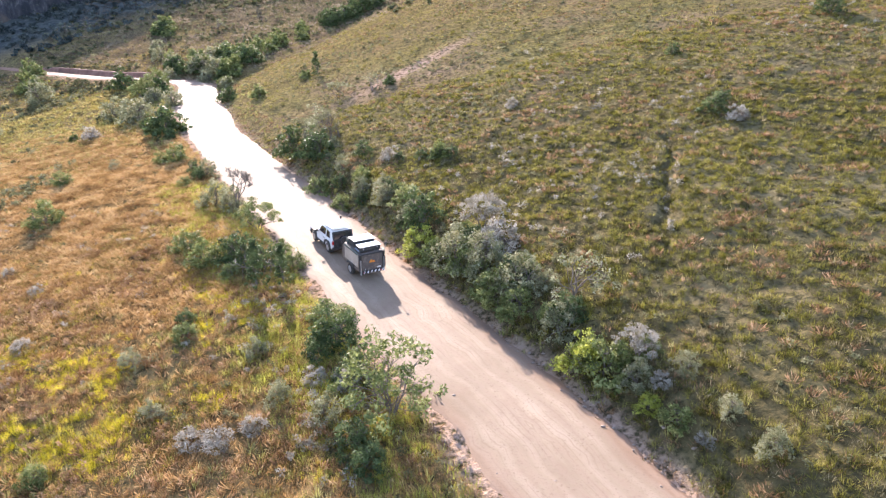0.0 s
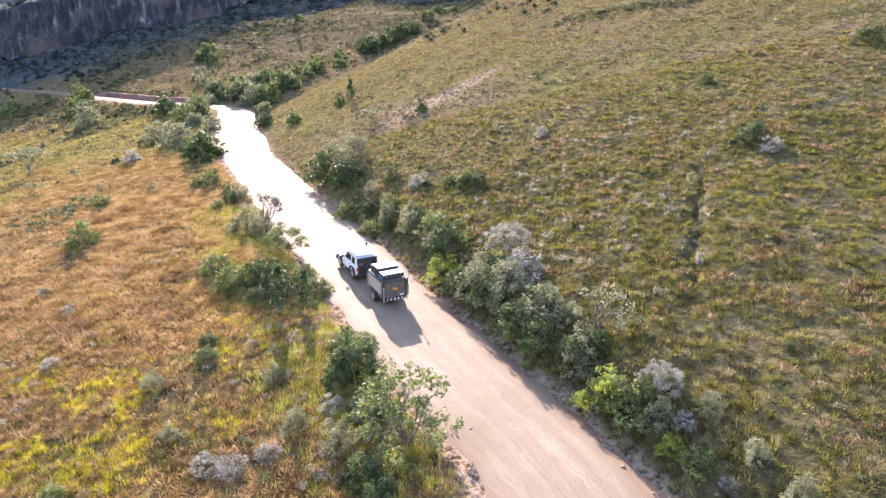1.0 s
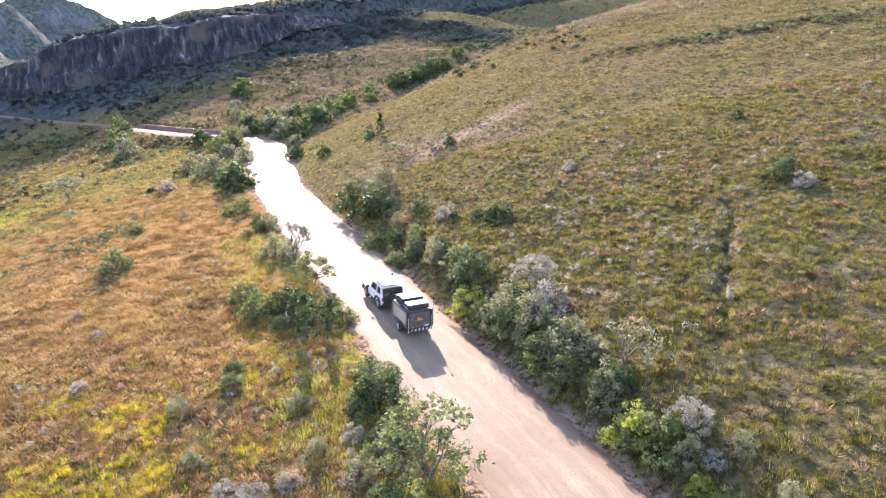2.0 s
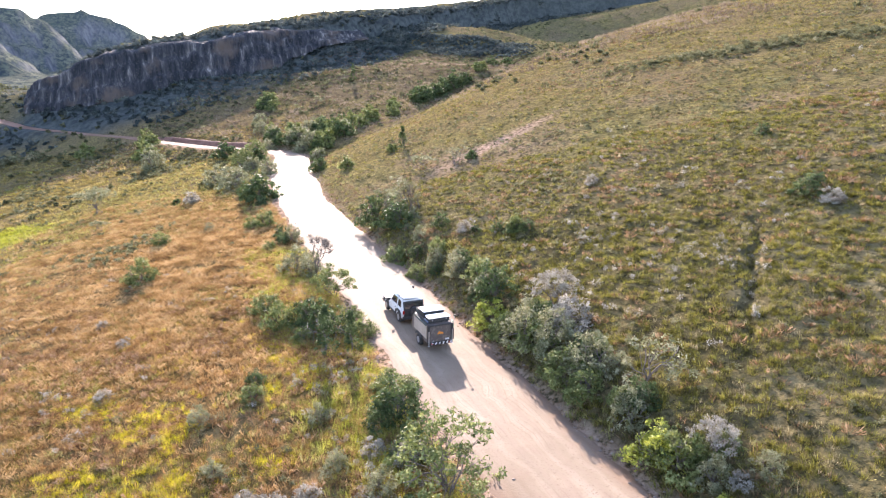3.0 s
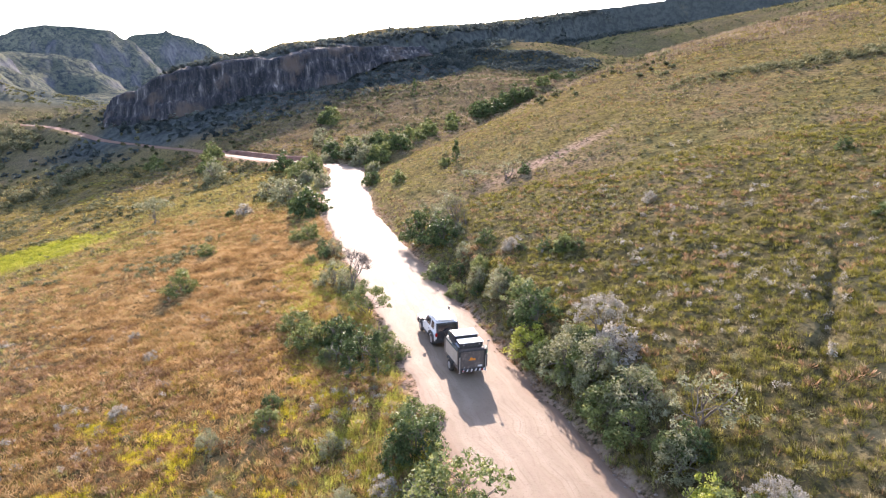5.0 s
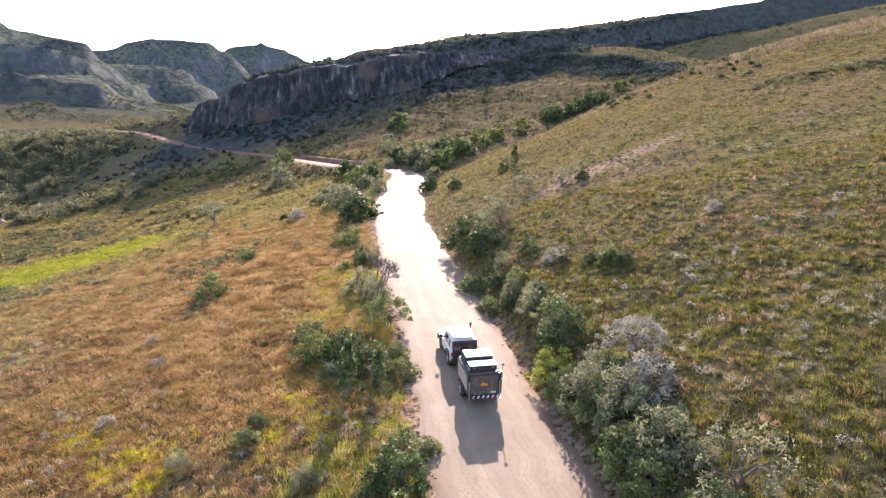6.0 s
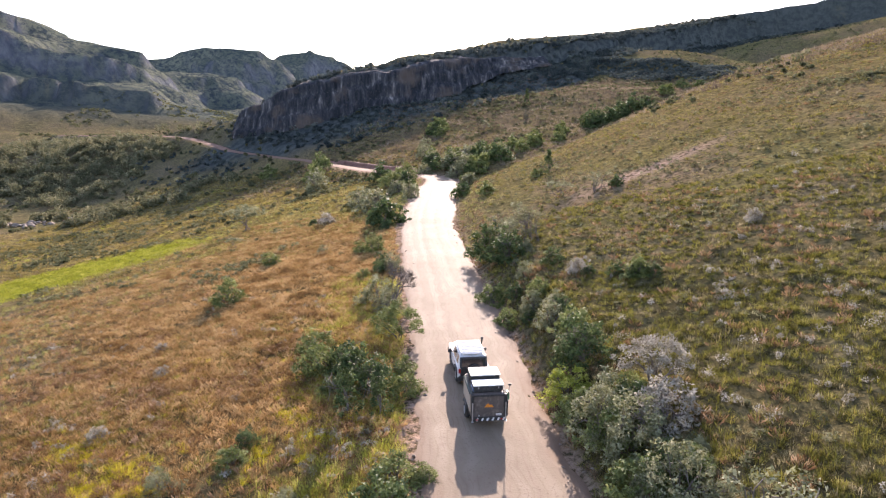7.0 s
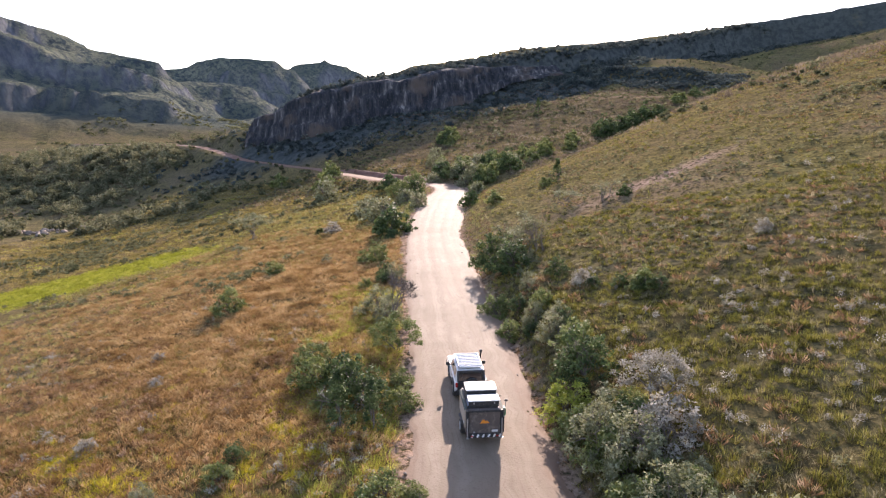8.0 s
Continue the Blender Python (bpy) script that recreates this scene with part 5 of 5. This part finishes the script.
def build_trailer():
    """Camper trailer: local y is ahead, the rear panel is at y = 0."""
    tr = tagged(new("camper_trailer"), "brown-grey box camper trailer with cream-lidded roof boxes", "trailer")
    prof = [(0.02, 0.55), (0.02, 1.78), (0.12, 1.86), (2.5, 1.86), (2.85, 1.62), (2.95, 1.15), (2.95, 0.55)]
    body = solid_part("body", prism(prof, -0.88, 0.88, 0.03), BOXGREY, tr)
    solid_part("rear_panel", box((1.5, 0.03, 1.12), (0, 0.0, 1.2), 0.01), BOXGREY, tr, "brown-grey rear hatch")
    for k, (cx, w, h) in enumerate(((-0.06, 0.34, 0.2), (0.11, 0.26, 0.14))):
        bm = bmesh.new()
        bm.faces.new([bm.verts.new((cx + a * w, -0.022 - 0.004 * k, 1.16 + b * h)) for a, b in ((-0.5, 0), (0.5, 0), (0.12, 1), (-0.12, 1))])
        ex = bmesh.ops.extrude_face_region(bm, geom=bm.faces[:])
        bmesh.ops.translate(bm, vec=(0, 0.006, 0), verts=[v for v in ex["geom"] if isinstance(v, bmesh.types.BMVert)])
        solid_part("emblem", bm, ORANGE, tr, "orange peak-shaped sticker")
    for s in (-1, 1):
        solid_part("side_panel", box((0.06, 2.2, 0.92), (s * 0.915, 1.25, 1.32), 0.02), TAN, tr, "tan folding side panel")
        solid_part("panel_latch", box((0.03, 0.12, 0.06), (s * 0.95, 0.55, 0.98), 0.005), STEEL, tr)
        jack = rod_part("corner_jack", (s * 0.84, -0.10, 0.45), (s * 0.84, -0.10, 1.45), 0.035, STEEL, tr, "upright steel corner jack")
        solid_part("jack_foot", box((0.12, 0.12, 0.03), (s * 0.84, -0.10, 0.44), 0.005), STEEL, jack)
        solid_part("tail_lamp", box((0.12, 0.03, 0.08), (s * 0.62, -0.11, 0.55), 0.01), RED, tr, "red tail lamp")
        wheel(tr, s * 0.90, 1.35, 0.39, 0.26)
        solid_part("mudguard", prism([(0.85, 0.70), (0.98, 0.88), (1.72, 0.88), (1.85, 0.70), (1.80, 0.68), (1.68, 0.83), (1.02, 0.83), (0.90, 0.68)], s * 0.78, s * 1.05, 0), BLACK, tr, "black mudguard")
        rod_part("roof_rail", (s * 0.80, 0.2, 1.92), (s * 0.80, 2.45, 1.92), 0.025, BLACK, tr)
        rod_part("drawbar", (s * 0.5, 2.9, 0.55), (s * 0.06, 4.15, 0.52), 0.045, BLACK, tr, "black steel drawbar")
        rod_part("awning_bag", (s * 0.86, 0.15, 1.78), (s * 0.86, 2.4, 1.78), 0.10, DARKGREEN, tr, "dark green rolled awning")
    for s in (-1, 1):
        solid_part("corner_post", box((0.14, 0.16, 1.3), (s * 0.83, 0.02, 1.2), 0.015), BLACK, tr, "black corner post")
    solid_part("panel_frame", box((1.62, 0.02, 0.1), (0, -0.012, 1.78), 0.005), BLACK, tr, "black bar above the hatch")
    solid_part("number_plate", box((0.3, 0.012, 0.11), (0.5, -0.022, 0.76), 0.003), LID, tr, "small pale plate")
    for x in (-0.5, 0.5):
        solid_part("hatch_latch", box((0.08, 0.03, 0.05), (x, -0.026, 0.72), 0.006), STEEL, tr, "steel hatch latch")
    solid_part("coupling", box((0.14, 0.3, 0.14), (0, 4.2, 0.54), 0.03), STEEL, tr, "steel coupling")
    solid_part("bumper", box((1.66, 0.12, 0.2), (0, -0.05, 0.55), 0.01), BLACK, tr, "black rear bumper")
    for i in range(12):
        bm = box((0.085, 0.012, 0.17), (0, 0, 0), 0, turn=Matrix.Rotation(radians(28), 4, "Y"))
        bmesh.ops.translate(bm, vec=(-0.74 + i * 0.1345, -0.118, 0.56), verts=bm.verts)
        solid_part("stripe", bm, LID if i % 2 else BLACK, tr)
    for y, w, up in ((0.52, 0.66, 0.0), (1.58, 0.94, 0.14)):
        b = solid_part("roof_box", box((1.46, w, 0.30 + up), (0, y, 2.06 + up / 2), 0.02), BLACK, tr, "black roof box with a cream lid")
        solid_part("lid", box((1.54, w + 0.06, 0.06), (0, y, 2.235 + up), 0.02), LID, b, "cream lid")
        for x in (-0.4, 0.0, 0.4):
            solid_part("lid_rib", box((0.05, w, 0.02), (x, y, 2.272 + up), 0.005), LID, b)
        for x in (-0.5, 0.5):
            solid_part("buckle", box((0.06, 0.02, 0.1), (x, y - w / 2 - 0.012, 2.12), 0.005), STEEL, b)
    solid_part("front_crate", box((1.4, 0.45, 0.34), (0, 2.42, 2.02), 0.03), DARKGREEN, tr, "dark green covered crate")
    rod_part("rope_coil", (-0.72, 0.25, 1.93), (-0.72, 1.0, 1.93), 0.07, BLUE, tr)
    can = solid_part("jerrycan", box((0.16, 0.28, 0.4), (0.99, 0.32, 1.62), 0.03), CANGREEN, tr, "green jerrycan on a side bracket")
    solid_part("can_bracket", box((0.12, 0.34, 0.03), (0.97, 0.32, 1.40), 0.005), STEEL, can)
    mast = rod_part("mast", (0.95, 0.1, 1.5), (1.02, 0.02, 2.28), 0.02, STEEL, tr, "short steel mast with a work lamp")
    solid_part("work_lamp", box((0.16, 0.09, 0.1), (1.03, 0.02, 2.32), 0.02), BLACK, mast, "black work lamp")
    solid_part("wheel_carrier", box((0.08, 0.1, 0.8), (0.9, -0.08, 1.1), 0.01), BLACK, tr)
    return tr


RIG_X, RIG_Y, RIG_TURN, RIG_SIZE = -5.1, 42.7, 31.0, 1.06


def on_road(ob, x, y, turn):
    j = np.argmin((ROADLINE[:, 0] - x) ** 2 + (ROADLINE[:, 1] - y) ** 2)
    ob.matrix_basis = pose(x, y, ROADLINE[j, 2] + 0.075, 2.1, 0, turn) @ Matrix.Scale(RIG_SIZE, 4)


on_road(build_trailer(), RIG_X, RIG_Y, RIG_TURN)
on_road(build_car(), RIG_X - 4.72 * RIG_SIZE * math.sin(radians(RIG_TURN)), RIG_Y + 4.72 * RIG_SIZE * math.cos(radians(RIG_TURN)), RIG_TURN)


# ---- stones ----
STONE = solid("pale_stone", [(0.3, (0.17, 0.125, 0.09)), (0.7, (0.28, 0.22, 0.17))], 0.4, 0.9, 0.5, 0.05, own=False)


def stones(name, label, n, xs, ys, keep, seed, size):
    x, y, z, g = scatter(n, xs, ys, keep, seed)
    q = (1 + 5 ** 0.5) / 2
    ico = unit(np.array([(-1, q, 0), (1, q, 0), (-1, -q, 0), (1, -q, 0), (0, -1, q), (0, 1, q), (0, -1, -q), (0, 1, -q), (q, 0, -1), (q, 0, 1), (-q, 0, -1), (-q, 0, 1)], float))
    tri = [(a, b, c) for a in range(12) for b in range(a + 1, 12) for c in range(b + 1, 12)
           if max(np.linalg.norm(ico[a] - ico[b]), np.linalg.norm(ico[b] - ico[c]), np.linalg.norm(ico[a] - ico[c])) < 1.1]
    tri = np.array([t if np.dot(np.cross(ico[t[1]] - ico[t[0]], ico[t[2]] - ico[t[0]]), ico[t[0]]) > 0 else t[::-1] for t in tri])
    r = size * g.uniform(0.4, 1.5, len(x)) ** 1.5
    v = ico[None] * (1 + g.normal(size=(len(x), 12, 1)) * 0.2) * r[:, None, None] * np.array([1.2, 1, 0.65]) * g.uniform(0.7, 1.3, (len(x), 1, 3))
    v = v + np.stack([x, y, z + r * 0.25 + 0.04], -1)[:, None]
    f = tri[None] + 12 * np.arange(len(x))[:, None, None]
    return tagged(new(name, mesh_of(name, v.reshape(-1, 3), f.reshape(-1, 3), STONE, shaded=False)), label, "stones", kind="stuff")


stones("road_stones", "loose pale stones and clods along the road edges", 16000, (-55, 14), (17, 130), lambda x, y, d: np.where(d > 0, 1, 0.45) * np.exp(-((np.abs(d) - 3.9) / 0.55) ** 2) + 0.7 * np.exp(-((d - 4.7) / 0.7) ** 2) + 0.05 * (np.abs(d) < 3.3), 71, 0.06)
stones("hill_stones", "bare stones breaking through the hillside grass", 5200, (-30, 30), (25, 125), lambda x, y, d: cover_of(x, y, d)[:, 2] * (np.abs(d) > 6) * 0.8, 72, 0.07)
stones("creek_boulders", "pale boulders in the creek bed", 1400, (-210, -150), (105, 160), lambda x, y, d: np.exp(-(((x + 183) * 0.62 - (y - 135) * 0.78) / 4) ** 2 - (((x + 183) * 0.78 + (y - 135) * 0.62) / 10) ** 2), 73, 0.7)
